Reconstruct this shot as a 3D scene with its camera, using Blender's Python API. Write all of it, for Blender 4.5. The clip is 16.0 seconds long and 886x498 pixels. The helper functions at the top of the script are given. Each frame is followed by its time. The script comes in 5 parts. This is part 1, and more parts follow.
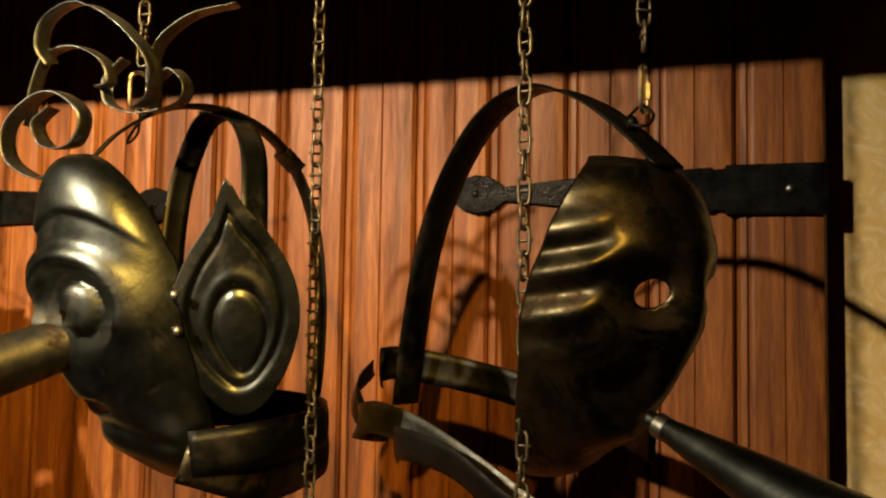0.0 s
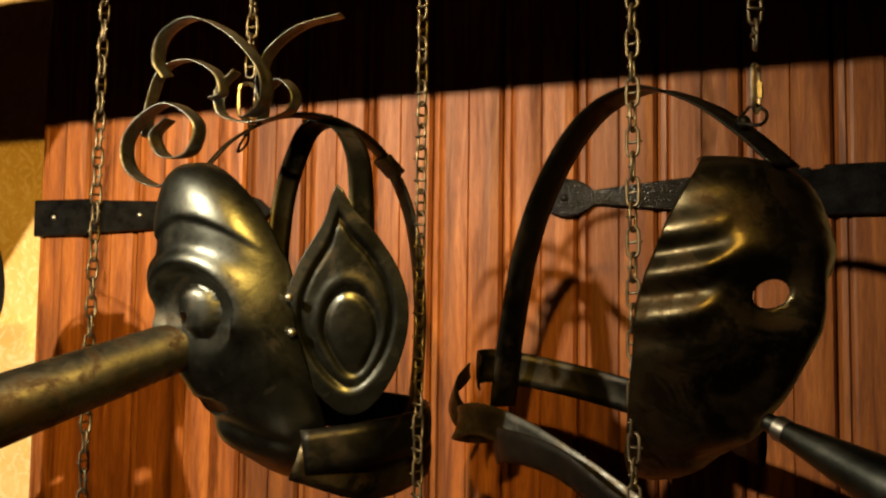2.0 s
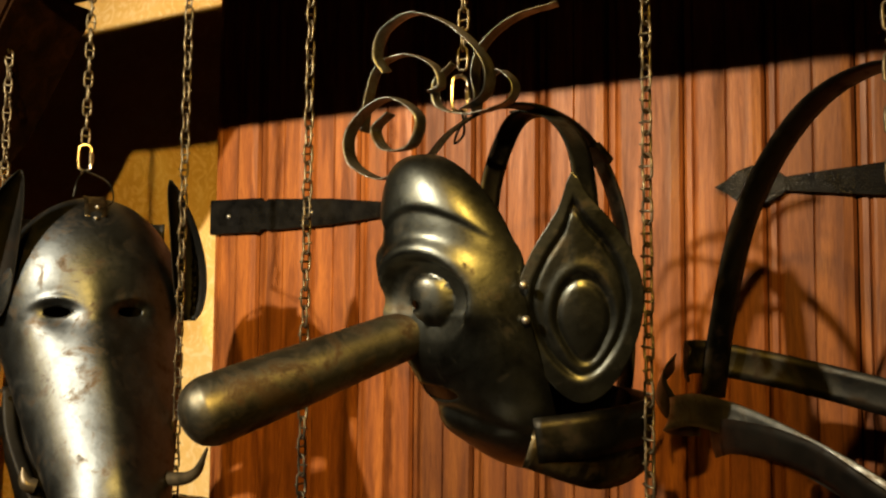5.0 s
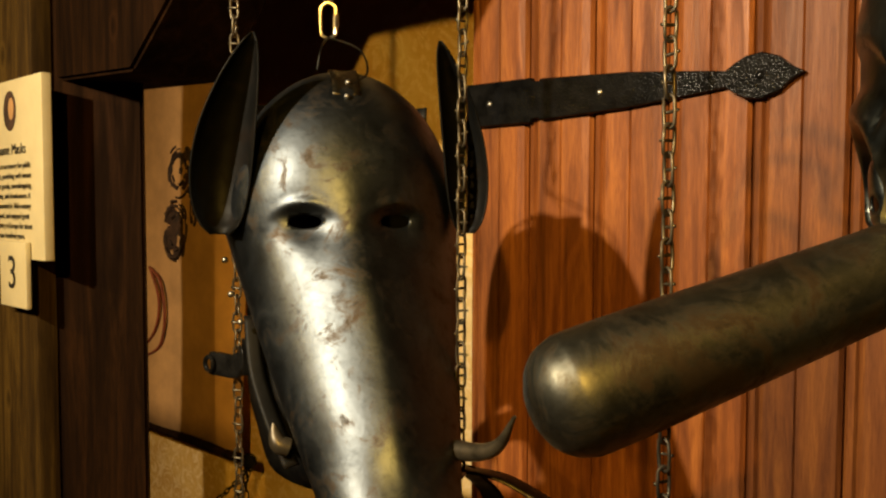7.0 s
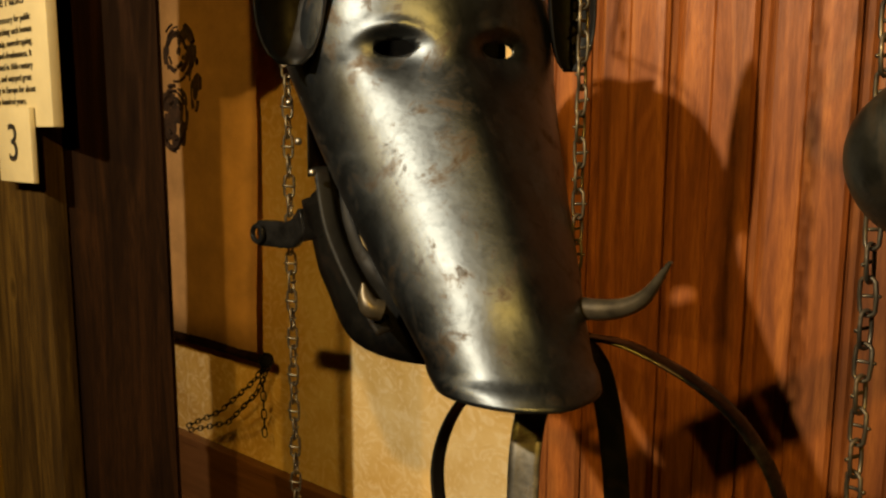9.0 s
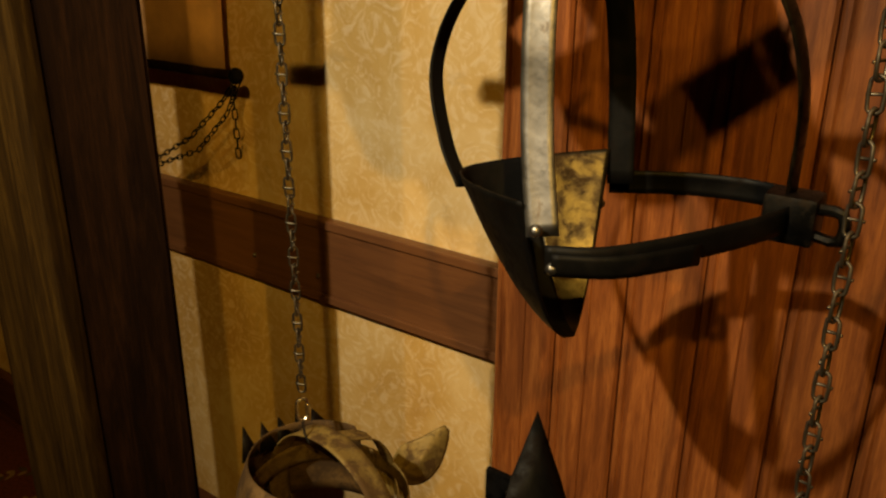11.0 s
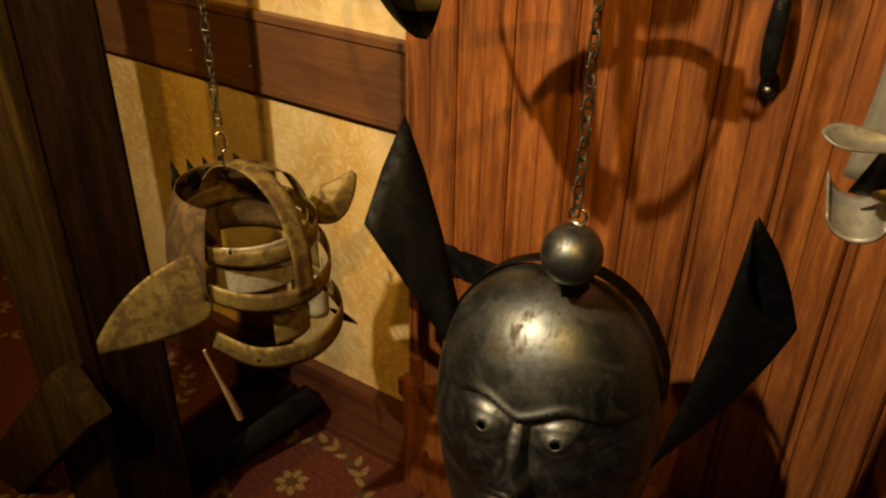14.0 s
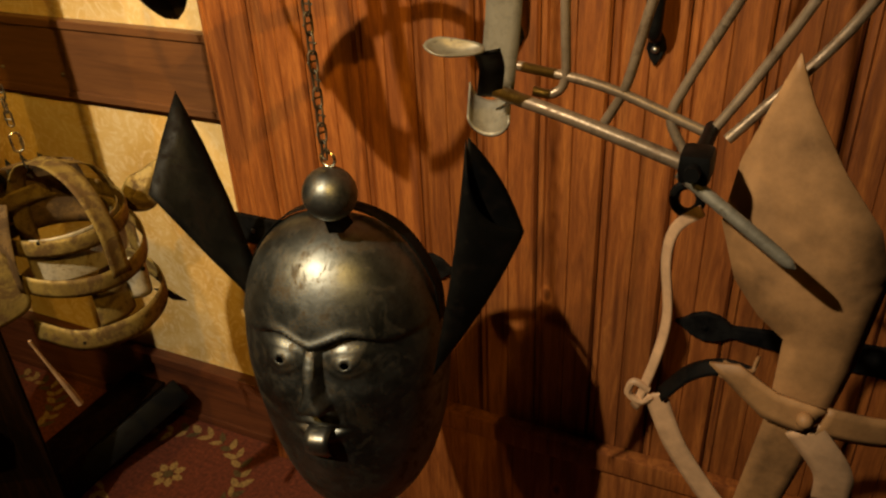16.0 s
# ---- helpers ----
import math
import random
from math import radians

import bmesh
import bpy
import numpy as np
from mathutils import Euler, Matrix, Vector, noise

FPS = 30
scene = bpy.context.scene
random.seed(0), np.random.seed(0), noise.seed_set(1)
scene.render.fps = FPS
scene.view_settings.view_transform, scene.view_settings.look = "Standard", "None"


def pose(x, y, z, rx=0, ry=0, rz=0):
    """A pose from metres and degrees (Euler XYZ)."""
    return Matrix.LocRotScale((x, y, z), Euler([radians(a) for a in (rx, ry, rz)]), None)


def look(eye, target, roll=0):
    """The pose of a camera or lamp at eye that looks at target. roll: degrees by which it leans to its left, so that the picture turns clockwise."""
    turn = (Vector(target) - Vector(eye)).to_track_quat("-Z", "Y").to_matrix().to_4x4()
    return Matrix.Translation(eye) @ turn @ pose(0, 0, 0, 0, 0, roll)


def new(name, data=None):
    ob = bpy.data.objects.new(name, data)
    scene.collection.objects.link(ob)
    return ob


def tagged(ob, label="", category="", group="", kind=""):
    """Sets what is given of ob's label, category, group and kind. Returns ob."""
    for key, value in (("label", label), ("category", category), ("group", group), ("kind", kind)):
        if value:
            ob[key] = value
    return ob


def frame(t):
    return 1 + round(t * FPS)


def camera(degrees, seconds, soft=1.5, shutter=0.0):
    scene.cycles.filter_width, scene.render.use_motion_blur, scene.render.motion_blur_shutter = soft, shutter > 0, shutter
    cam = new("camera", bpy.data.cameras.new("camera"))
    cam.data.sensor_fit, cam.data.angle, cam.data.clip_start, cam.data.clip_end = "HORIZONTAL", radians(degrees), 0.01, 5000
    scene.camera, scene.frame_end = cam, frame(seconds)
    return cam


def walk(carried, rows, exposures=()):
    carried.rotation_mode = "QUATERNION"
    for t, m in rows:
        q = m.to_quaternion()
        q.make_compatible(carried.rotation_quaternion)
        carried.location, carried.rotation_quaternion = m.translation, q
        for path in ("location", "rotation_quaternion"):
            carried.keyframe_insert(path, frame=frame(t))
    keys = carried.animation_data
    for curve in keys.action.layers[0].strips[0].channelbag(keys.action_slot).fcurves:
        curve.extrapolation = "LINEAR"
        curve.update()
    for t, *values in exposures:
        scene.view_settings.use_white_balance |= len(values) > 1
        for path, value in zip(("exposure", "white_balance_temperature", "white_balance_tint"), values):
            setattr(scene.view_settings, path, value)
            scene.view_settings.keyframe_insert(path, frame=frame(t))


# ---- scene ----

# ---- camera and walk ----
cam = camera(58.07, 16.0, soft=2.3)
PATH = [
    (0, (0.0403, 0.0809, 1.5184), (-0.4932, 2.0052, 1.6300), 0.88),
    (0.5, (0.0310, 0.0788, 1.5163), (-0.5519, 1.9884, 1.6313), 0.72),
    (1, (0.0217, 0.0735, 1.5164), (-0.6032, 1.9699, 1.6318), 0.70),
    (1.5, (0.0152, 0.0681, 1.5147), (-0.6419, 1.9531, 1.6370), 0.67),
    (2, (0.0130, 0.0655, 1.5152), (-0.6680, 1.9419, 1.6399), 0.74),
    (2.5, (0.0123, 0.0638, 1.5160), (-0.6940, 1.9302, 1.6486), 0.88),
    (3, (0.0027, 0.0612, 1.5176), (-0.7420, 1.9127, 1.6499), 0.91),
    (3.2, (-0.0026, 0.0610, 1.5172), (-0.7699, 1.9026, 1.6579), 1.02),
    (5.3, (-0.1045, 0.0282, 1.5022), (-1.0275, 1.7994, 1.6075), 0.60),
    (5.5, (-0.1288, 0.0301, 1.4983), (-1.0603, 1.7988, 1.5620), 0.61),
    (6, (-0.1652, 0.0499, 1.4835), (-1.1751, 1.7755, 1.4352), 0.64),
    (6.5, (-0.2365, 0.1231, 1.4831), (-1.3882, 1.7557, 1.3907), 0.04),
    (7, (-0.3006, 0.1879, 1.4979), (-1.6329, 1.6762, 1.3971), 0.15),
    (7.5, (-0.3514, 0.2118, 1.5017), (-1.7043, 1.6811, 1.3983), 0.29),
    (8, (-0.3918, 0.2028, 1.4986), (-1.7186, 1.6946, 1.3803), -0.06),
    (8.5, (-0.4213, 0.1924, 1.4616), (-1.7121, 1.7038, 1.2392), 0.20),
    (9, (-0.4256, 0.1853, 1.4353), (-1.6824, 1.7136, 1.1439), 0.23),
    (9.5, (-0.4420, 0.1731, 1.3777), (-1.6733, 1.6932, 0.9618), 0.12),
    (10, (-0.4458, 0.1640, 1.3355), (-1.6600, 1.6658, 0.8158), -0.38),
    (10.2, (-0.4450, 0.1617, 1.3168), (-1.6405, 1.6642, 0.7572), -0.11),
    (12.3, (-0.4408, 0.1390, 1.2128), (-1.4476, 1.6155, 0.3150), 0.03),
    (12.5, (-0.4285, 0.1323, 1.2071), (-1.4292, 1.5976, 0.2843), 0.01),
    (13, (-0.3725, 0.1170, 1.1917), (-1.3599, 1.5591, 0.2195), 0.45),
    (13.5, (-0.3173, 0.0881, 1.1875), (-1.2918, 1.5215, 0.1897), 0.65),
    (14, (-0.2707, 0.0662, 1.1890), (-1.2390, 1.4993, 0.1849), 0.86),
    (14.5, (-0.2286, 0.0523, 1.1866), (-1.1916, 1.4898, 0.1833), 0.26),
    (15, (-0.1772, 0.0545, 1.1863), (-1.0762, 1.5351, 0.1864), -0.91),
    (15.5, (-0.1288, 0.0542, 1.1819), (-0.9696, 1.5600, 0.1692), -1.80),
    (16, (-0.1108, 0.0372, 1.1872), (-0.8669, 1.5847, 0.1707), -2.81),
]
walk(cam, [(t, look(eye, target, roll)) for t, eye, target, roll in PATH],
     exposures=[(0.0, 0.12), (3.0, 0.15), (5.5, -0.16), (7.0, -0.44), (8.5, -0.46), (9.5, -0.66), (10.0, -0.66), (12.5, -0.45), (14.0, -0.06), (15.0, 0.02), (16.0, 0.05)])

# ---- light ----
world = bpy.data.worlds.new("world")
scene.world = world
world.use_nodes = True
world.node_tree.nodes["Background"].inputs["Color"].default_value = (1.0, 0.62, 0.32, 1)
world.node_tree.nodes["Background"].inputs["Strength"].default_value = 0.014


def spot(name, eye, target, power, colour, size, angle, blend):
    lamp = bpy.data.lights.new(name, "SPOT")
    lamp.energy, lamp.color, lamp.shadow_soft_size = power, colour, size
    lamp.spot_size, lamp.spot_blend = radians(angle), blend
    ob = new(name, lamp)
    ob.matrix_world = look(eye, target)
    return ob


spot("spot_light", (-0.87, -0.64, 2.15), (-0.70, 0.97, 1.32), 190, (1.0, 0.82, 0.56), 0.018, 84, 1.0)
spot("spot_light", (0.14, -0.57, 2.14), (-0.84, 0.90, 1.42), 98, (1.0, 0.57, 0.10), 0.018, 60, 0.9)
spot("spot_light", (-1.42, -0.85, 2.20), (-1.58, 0.90, 0.62), 44, (1.0, 0.56, 0.08), 0.018, 96, 1.0)


# ---- materials ----
class Nodes:
    """A small builder of node materials."""

    def __init__(self, name):
        self.mat = bpy.data.materials.new(name)
        self.mat.use_nodes = True
        self.tree = self.mat.node_tree
        self.bsdf = self.tree.nodes["Principled BSDF"]
        self.coord = self.add("ShaderNodeTexCoord")

    def add(self, kind, **values):
        node = self.tree.nodes.new(kind)
        for key, value in values.items():
            node.inputs[key.replace("_", " ")].default_value = value
        return node

    def link(self, a, b):
        self.tree.links.new(a, b)

    def mapped(self, scale, offset=None):
        m = self.add("ShaderNodeMapping")
        m.inputs["Scale"].default_value = scale
        self.link(self.coord.outputs["Object"], m.inputs["Vector"])
        if offset is not None:
            self.link(offset, m.inputs["Location"])
        return m.outputs["Vector"]

    def noise(self, vector, scale, detail=5, rough=0.6, distort=0.0):
        n = self.add("ShaderNodeTexNoise", Scale=scale, Detail=detail, Roughness=rough, Distortion=distort)
        self.link(vector, n.inputs["Vector"])
        return n.outputs["Fac"]

    def ramp(self, fac, stops):
        r = self.add("ShaderNodeValToRGB")
        el = r.color_ramp.elements
        while len(el) < len(stops):
            el.new(0.5)
        for e, (p, c) in zip(el, stops):
            e.position, e.color = p, (*c, 1) if len(c) == 3 else c
        self.link(fac, r.inputs["Fac"])
        return r.outputs["Color"]

    def mix(self, fac, a, b, blend="MIX"):
        m = self.tree.nodes.new("ShaderNodeMix")
        m.data_type, m.blend_type = "RGBA", blend
        for value, socket in ((fac, m.inputs[0]), (a, m.inputs[6]), (b, m.inputs[7])):
            if isinstance(value, (int, float)):
                socket.default_value = value
            elif isinstance(value, tuple):
                socket.default_value = (*value, 1)
            else:
                self.link(value, socket)
        return m.outputs[2]

    def bump(self, height, strength, distance, before=None):
        b = self.add("ShaderNodeBump", Strength=strength, Distance=distance)
        self.link(height, b.inputs["Height"])
        if before is not None:
            self.link(before, b.inputs["Normal"])
        return b.outputs["Normal"]

    def done(self, colour=None, rough=None, metal=0.0, normal=None, spec=None):
        for value, key in ((colour, "Base Color"), (rough, "Roughness")):
            if value is None:
                continue
            if isinstance(value, (int, float)):
                self.bsdf.inputs[key].default_value = value
            elif isinstance(value, tuple):
                self.bsdf.inputs[key].default_value = (*value, 1)
            else:
                self.link(value, self.bsdf.inputs[key])
        self.bsdf.inputs["Metallic"].default_value = metal
        if spec is not None:
            self.bsdf.inputs["Specular IOR Level"].default_value = spec
        if normal is not None:
            self.link(normal, self.bsdf.inputs["Normal"])
        return self.mat


def grey(v):
    return (v, v, v)


def iron(name, pale, dark, rust, rough=(0.3, 0.55), metal=1.0, rust_at=0.56, bump=0.12, spec=None):
    """Beaten sheet iron: mottled patina, brown stains, fine scratches."""
    n = Nodes(name)
    v = n.mapped((1, 1, 1))
    big = n.noise(v, 16, 6, 0.62, 0.6)
    fine = n.noise(v, 140, 4, 0.7)
    stain = n.noise(v, 27, 7, 0.66, 1.2)
    spots = n.noise(v, 75, 5, 0.7, 0.8)
    c = n.mix(n.ramp(big, [(0.34, grey(0)), (0.66, grey(1))]), dark, pale)
    patch = n.ramp(n.mix(0.32, stain, spots), [(rust_at - 0.05, grey(0)), (rust_at + 0.05, grey(0.9))])
    c = n.mix(patch, c, rust)
    c = n.mix(n.ramp(spots, [(0.58, grey(0)), (0.70, grey(0.55))]), c, tuple(k * 0.45 for k in dark))
    c = n.mix(n.ramp(fine, [(0.5, grey(0)), (0.72, grey(0.4))]), c, tuple(k * 0.35 for k in dark))
    r = n.ramp(n.mix(0.5, big, stain), [(0.3, grey(rough[0])), (0.68, grey(rough[1]))])
    r = n.mix(patch, r, grey(min(0.85, rough[1] + 0.18)))
    nm = n.bump(fine, bump, 0.0006, n.bump(n.noise(v, 42, 3), bump * 2.2, 0.0015))
    return n.done(c, r, metal, nm, spec)


IRON_GREEN = iron("patinated_iron", (0.110, 0.121, 0.113), (0.056, 0.061, 0.055), (0.062, 0.050, 0.033), (0.28, 0.41), rust_at=0.60)
IRON_STEEL = iron("polished_sheet_iron", (0.086, 0.101, 0.117), (0.048, 0.054, 0.059), (0.058, 0.043, 0.028), (0.34, 0.46), rust_at=0.57)
IRON_BRONZE = iron("browned_iron", (0.105, 0.092, 0.056), (0.040, 0.033, 0.020), (0.040, 0.025, 0.012), (0.26, 0.44), rust_at=0.52)
IRON_DARK = iron("dark_iron_band", (0.035, 0.034, 0.028), (0.015, 0.015, 0.014), (0.030, 0.021, 0.013), (0.34, 0.55))
IRON_WORN = iron("worn_mask_iron", (0.245, 0.258, 0.248), (0.122, 0.126, 0.114), (0.115, 0.090, 0.058), (0.36, 0.49), rust_at=0.55)
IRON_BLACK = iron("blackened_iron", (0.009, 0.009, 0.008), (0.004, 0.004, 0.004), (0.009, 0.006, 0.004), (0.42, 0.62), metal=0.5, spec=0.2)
IRON_RUSTY = iron("rusty_sheet_iron", (0.36, 0.260, 0.072), (0.20, 0.135, 0.036), (0.11, 0.060, 0.020), (0.46, 0.70), metal=0.4, rust_at=0.52)
IRON_BROWN = iron("brown_rusted_sheet_iron", (0.21, 0.128, 0.046), (0.115, 0.068, 0.024), (0.07, 0.04, 0.016), (0.48, 0.7), metal=0.35, rust_at=0.5)
IRON_NOSE = iron("worn_nose_iron", (0.145, 0.147, 0.125), (0.062, 0.060, 0.045), (0.060, 0.041, 0.023), (0.38, 0.52), rust_at=0.53)
IRON_PALE = iron("pale_worn_sheet_iron", (0.62, 0.56, 0.42), (0.42, 0.36, 0.24), (0.24, 0.16, 0.07), (0.45, 0.6), metal=0.35, rust_at=0.58)
IRON_GREY = iron("grey_worn_iron", (0.35, 0.32, 0.25), (0.20, 0.175, 0.125), (0.15, 0.12, 0.075), (0.38, 0.55), metal=0.5, rust_at=0.58)
IRON_ROD = iron("browned_rod_iron", (0.36, 0.27, 0.18), (0.21, 0.155, 0.10), (0.13, 0.08, 0.045), (0.28, 0.45), metal=0.5)
STEEL_RAW = iron("bare_steel", (0.413, 0.405, 0.375), (0.255, 0.247, 0.217), (0.165, 0.120, 0.075), (0.30, 0.5), rust_at=0.64)
CHAIN_STEEL = iron("tarnished_chain_steel", (0.190, 0.168, 0.125), (0.110, 0.092, 0.062), (0.075, 0.052, 0.030), (0.35, 0.5), metal=0.9)
LINK_ZINC = iron("zinc_plated_steel", (0.720, 0.666, 0.540), (0.558, 0.504, 0.396), (0.450, 0.378, 0.270), (0.22, 0.34), rust_at=0.8)


def hammered():
    n = Nodes("hammered_black_iron")
    v = n.mapped((1, 1, 1))
    vo = n.add("ShaderNodeTexVoronoi", Scale=430)
    n.link(v, vo.inputs["Vector"])
    c = n.ramp(n.noise(v, 60), [(0.35, grey(0.004)), (0.7, grey(0.012))])
    return n.done(c, 0.16, 0.0, n.bump(vo.outputs["Distance"], 0.40, 0.0012), 0.05)


HAMMERED = hammered()


def wood(name, pale, mid, dark, along=(7, 7, 0.55), rough=(0.38, 0.6), knots=0.0, spread=0.35, spec=0.45):
    """Stained boards: long grain, darker streaks, a different tone for each piece."""
    n = Nodes(name)
    info = n.add("ShaderNodeObjectInfo")
    shift = n.add("ShaderNodeCombineXYZ")
    times = n.add("ShaderNodeMath")
    times.operation = "MULTIPLY"
    times.inputs[1].default_value = 37.0
    n.link(info.outputs["Random"], times.inputs[0])
    for key in ("X", "Z"):
        n.link(times.outputs[0], shift.inputs[key])
    v = n.mapped(along, shift.outputs[0])
    grain = n.noise(v, 9, 8, 0.65, 0.8)
    fine = n.noise(v, 85, 4, 0.65)
    streak = n.noise(n.mapped((along[0] * 0.5, along[1] * 0.5, along[2] * 0.35), shift.outputs[0]), 5, 4, 0.55, 1.5)
    c = n.ramp(grain, [(0.30, dark), (0.48, mid), (0.68, pale)])
    c = n.mix(n.ramp(streak, [(0.56, grey(0)), (0.72, grey(0.6))]), c, tuple(k * 0.5 for k in dark))
    c = n.mix(n.ramp(fine, [(0.45, grey(0)), (0.70, grey(0.5))]), c, dark)
    tone = n.ramp(info.outputs["Random"], [(0, grey(1 - spread)), (1, grey(1.0))])
    c = n.mix(1.0, c, tone, "MULTIPLY")
    if knots:
        vo = n.add("ShaderNodeTexVoronoi", Scale=5.5)
        n.link(n.mapped((1.3, 0.01, 0.75), shift.outputs[0]), vo.inputs["Vector"])
        c = n.mix(n.ramp(vo.outputs["Distance"], [(0.02, grey(knots)), (0.055, grey(0))]), c, tuple(k * 0.3 for k in dark))
        c = n.mix(n.ramp(vo.outputs["Distance"], [(0.05, grey(0)), (0.065, grey(0.5)), (0.09, grey(0))]), c, pale)
    r = n.ramp(grain, [(0.3, grey(rough[1])), (0.7, grey(rough[0]))])
    return n.done(c, r, 0.0, n.bump(fine, 0.25, 0.001, n.bump(grain, 0.3, 0.002)), spec)


DOOR_WOOD = wood("red_stained_pine", (0.48, 0.172, 0.042), (0.29, 0.092, 0.022), (0.13, 0.036, 0.009), knots=0.9, spec=0.3)
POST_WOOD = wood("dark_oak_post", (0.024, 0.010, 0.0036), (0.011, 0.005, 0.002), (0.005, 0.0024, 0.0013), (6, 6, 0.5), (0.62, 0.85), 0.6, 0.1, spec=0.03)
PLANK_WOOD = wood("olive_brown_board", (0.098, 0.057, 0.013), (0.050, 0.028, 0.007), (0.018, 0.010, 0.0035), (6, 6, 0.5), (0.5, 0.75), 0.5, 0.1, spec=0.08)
RAIL_WOOD = wood("brown_painted_moulding", (0.20, 0.088, 0.034), (0.165, 0.070, 0.027), (0.12, 0.05, 0.02), (0.5, 7, 7), (0.35, 0.5), 0, 0.05)
BASE_WOOD = wood("red_brown_skirting", (0.16, 0.055, 0.024), (0.115, 0.038, 0.017), (0.06, 0.02, 0.01), (0.5, 7, 7), (0.35, 0.55), 0, 0.05)


def plaster():
    n = Nodes("ochre_plaster")
    v = n.mapped((1, 1, 1))
    cloud = n.noise(v, 3.2, 6, 0.6, 0.8)
    worm = n.noise(v, 26, 5, 0.55, 3.5)
    c = n.ramp(cloud, [(0.32, (0.52, 0.30, 0.075)), (0.5, (0.69, 0.45, 0.14)), (0.68, (0.84, 0.64, 0.31))])
    c = n.mix(n.ramp(worm, [(0.48, grey(0)), (0.62, grey(0.42))]), c, (0.90, 0.75, 0.48))
    c = n.mix(n.ramp(n.noise(v, 11, 6, 0.7, 1.0), [(0.60, grey(0)), (0.72, grey(0.35))]), c, (0.46, 0.30, 0.13))
    return n.done(c, 0.8, 0.0, n.bump(worm, 0.35, 0.002, n.bump(cloud, 0.2, 0.01)))


PLASTER = plaster()


def plain(name, colour, rough=0.6, metal=0.0, amount=0.12, scale=30, spec=None):
    n = Nodes(name)
    v = n.mapped((1, 1, 1))
    f = n.noise(v, scale, 6, 0.65)
    c = n.ramp(f, [(0.3, tuple(k * (1 - amount * 2) for k in colour)), (0.7, tuple(min(1, k * (1 + amount)) for k in colour))])
    return n.done(c, rough, metal, n.bump(f, 0.15, 0.001), spec)


PARCHMENT = plain("parchment", (0.54, 0.30, 0.12), 0.75, amount=0.14, scale=14)
INK = plain("sepia_ink", (0.055, 0.025, 0.012), 0.8, amount=0.4, scale=60)
RED_INK = plain("red_ink", (0.26, 0.06, 0.02), 0.8, amount=0.3, scale=60)
SIGN_CARD = plain("cream_card", (0.58, 0.50, 0.29), 0.55, amount=0.05, scale=25)
BLACK_INK = plain("black_ink", (0.02, 0.016, 0.012), 0.6)
LEATHER = plain("tan_leather", (0.36, 0.19, 0.075), 0.62, amount=0.28, scale=24)
LEATHER_PALE = plain("pale_leather", (0.55, 0.34, 0.19), 0.6, amount=0.2, scale=30)
CEILING = plain("dark_ceiling", (0.05, 0.035, 0.025), 0.9)
FAR_WALL = plain("brown_wall", (0.20, 0.11, 0.05), 0.85, amount=0.2, scale=4)
TUSK = plain("horn_coloured_iron", (0.10, 0.085, 0.06), 0.4, 0.7, 0.3, 60)
CARPET = plain("red_carpet", (0.155, 0.035, 0.014), 0.95, amount=0.3, scale=120)
CARPET_GOLD = plain("gold_carpet_pile", (0.34, 0.215, 0.075), 0.95, amount=0.3, scale=160)
CARPET_GREEN = plain("dark_carpet_pile", (0.10, 0.065, 0.022), 0.95, amount=0.3, scale=160)


# ---- mesh helpers ----
def part(name, bm, material, parent, label="", solid=0.0, smooth=True):
    """Links a bmesh, in world places, as one mesh object under a thing or a part."""
    me = bpy.data.meshes.new(name)
    bmesh.ops.recalc_face_normals(bm, faces=bm.faces[:])
    bm.to_mesh(me)
    bm.free()
    me.materials.append(material)
    if smooth:
        me.polygons.foreach_set("use_smooth", [True] * len(me.polygons))
        me.set_sharp_from_angle(angle=radians(42))
    ob = new(name, me)
    hang(ob, parent)
    if label:
        tagged(ob, label)
    if solid:
        mod = ob.modifiers.new("thickness", "SOLIDIFY")
        mod.thickness, mod.offset = solid, 0
    return ob


def hang(ob, parent):
    if parent is None:
        return
    ob.parent = parent
    base = Matrix.Identity(4)
    p = parent
    while p is not None:
        base = p.matrix_basis.copy() @ base if p.parent is None else base
        p = p.parent
    if parent.parent is None:
        ob.matrix_parent_inverse = base.inverted()


def thing(name, place, label, category, group="", kind=""):
    ob = new(name)
    ob.empty_display_size = 0.02
    ob.matrix_basis = Matrix.Translation(place)
    return tagged(ob, label, category, group, kind)


def box(bm, lo, hi, bevel=0.0, m=None):
    made = bmesh.ops.create_cube(bm, size=1)["verts"]
    lo, hi = Vector(lo), Vector(hi)
    for v in made:
        v.co = Vector([(lo[i] + hi[i]) / 2 + v.co[i] * (hi[i] - lo[i]) for i in range(3)])
    if bevel:
        edges = list({e for v in made for e in v.link_edges})
        res = bmesh.ops.bevel(bm, geom=edges, offset=bevel, segments=2, affect="EDGES", profile=0.6)
        made = list({v for f in res["faces"] for v in f.verts} | {v for v in made if v.is_valid})
    if m is not None:
        for v in made:
            v.co = m @ v.co
    return bm


def boxed(lo, hi, bevel=0.0):
    return box(bmesh.new(), lo, hi, bevel)


def spline(points, steps=8, closed=False):
    """A smooth line through the points."""
    p = [Vector(q) for q in points]
    out = []
    n = len(p)
    for i in range(n if closed else n - 1):
        a, b = p[i], p[(i + 1) % n]
        before = p[(i - 1) % n] if closed or i else a * 2 - b
        after = p[(i + 2) % n] if closed or i + 2 < n else b * 2 - a
        for k in range(steps):
            t = k / steps
            out.append(0.5 * (2 * a + (b - before) * t + (2 * before - 5 * a + 4 * b - after) * t * t + (3 * a - before - 3 * b + after) * t ** 3))
    if not closed:
        out.append(p[-1])
    return out


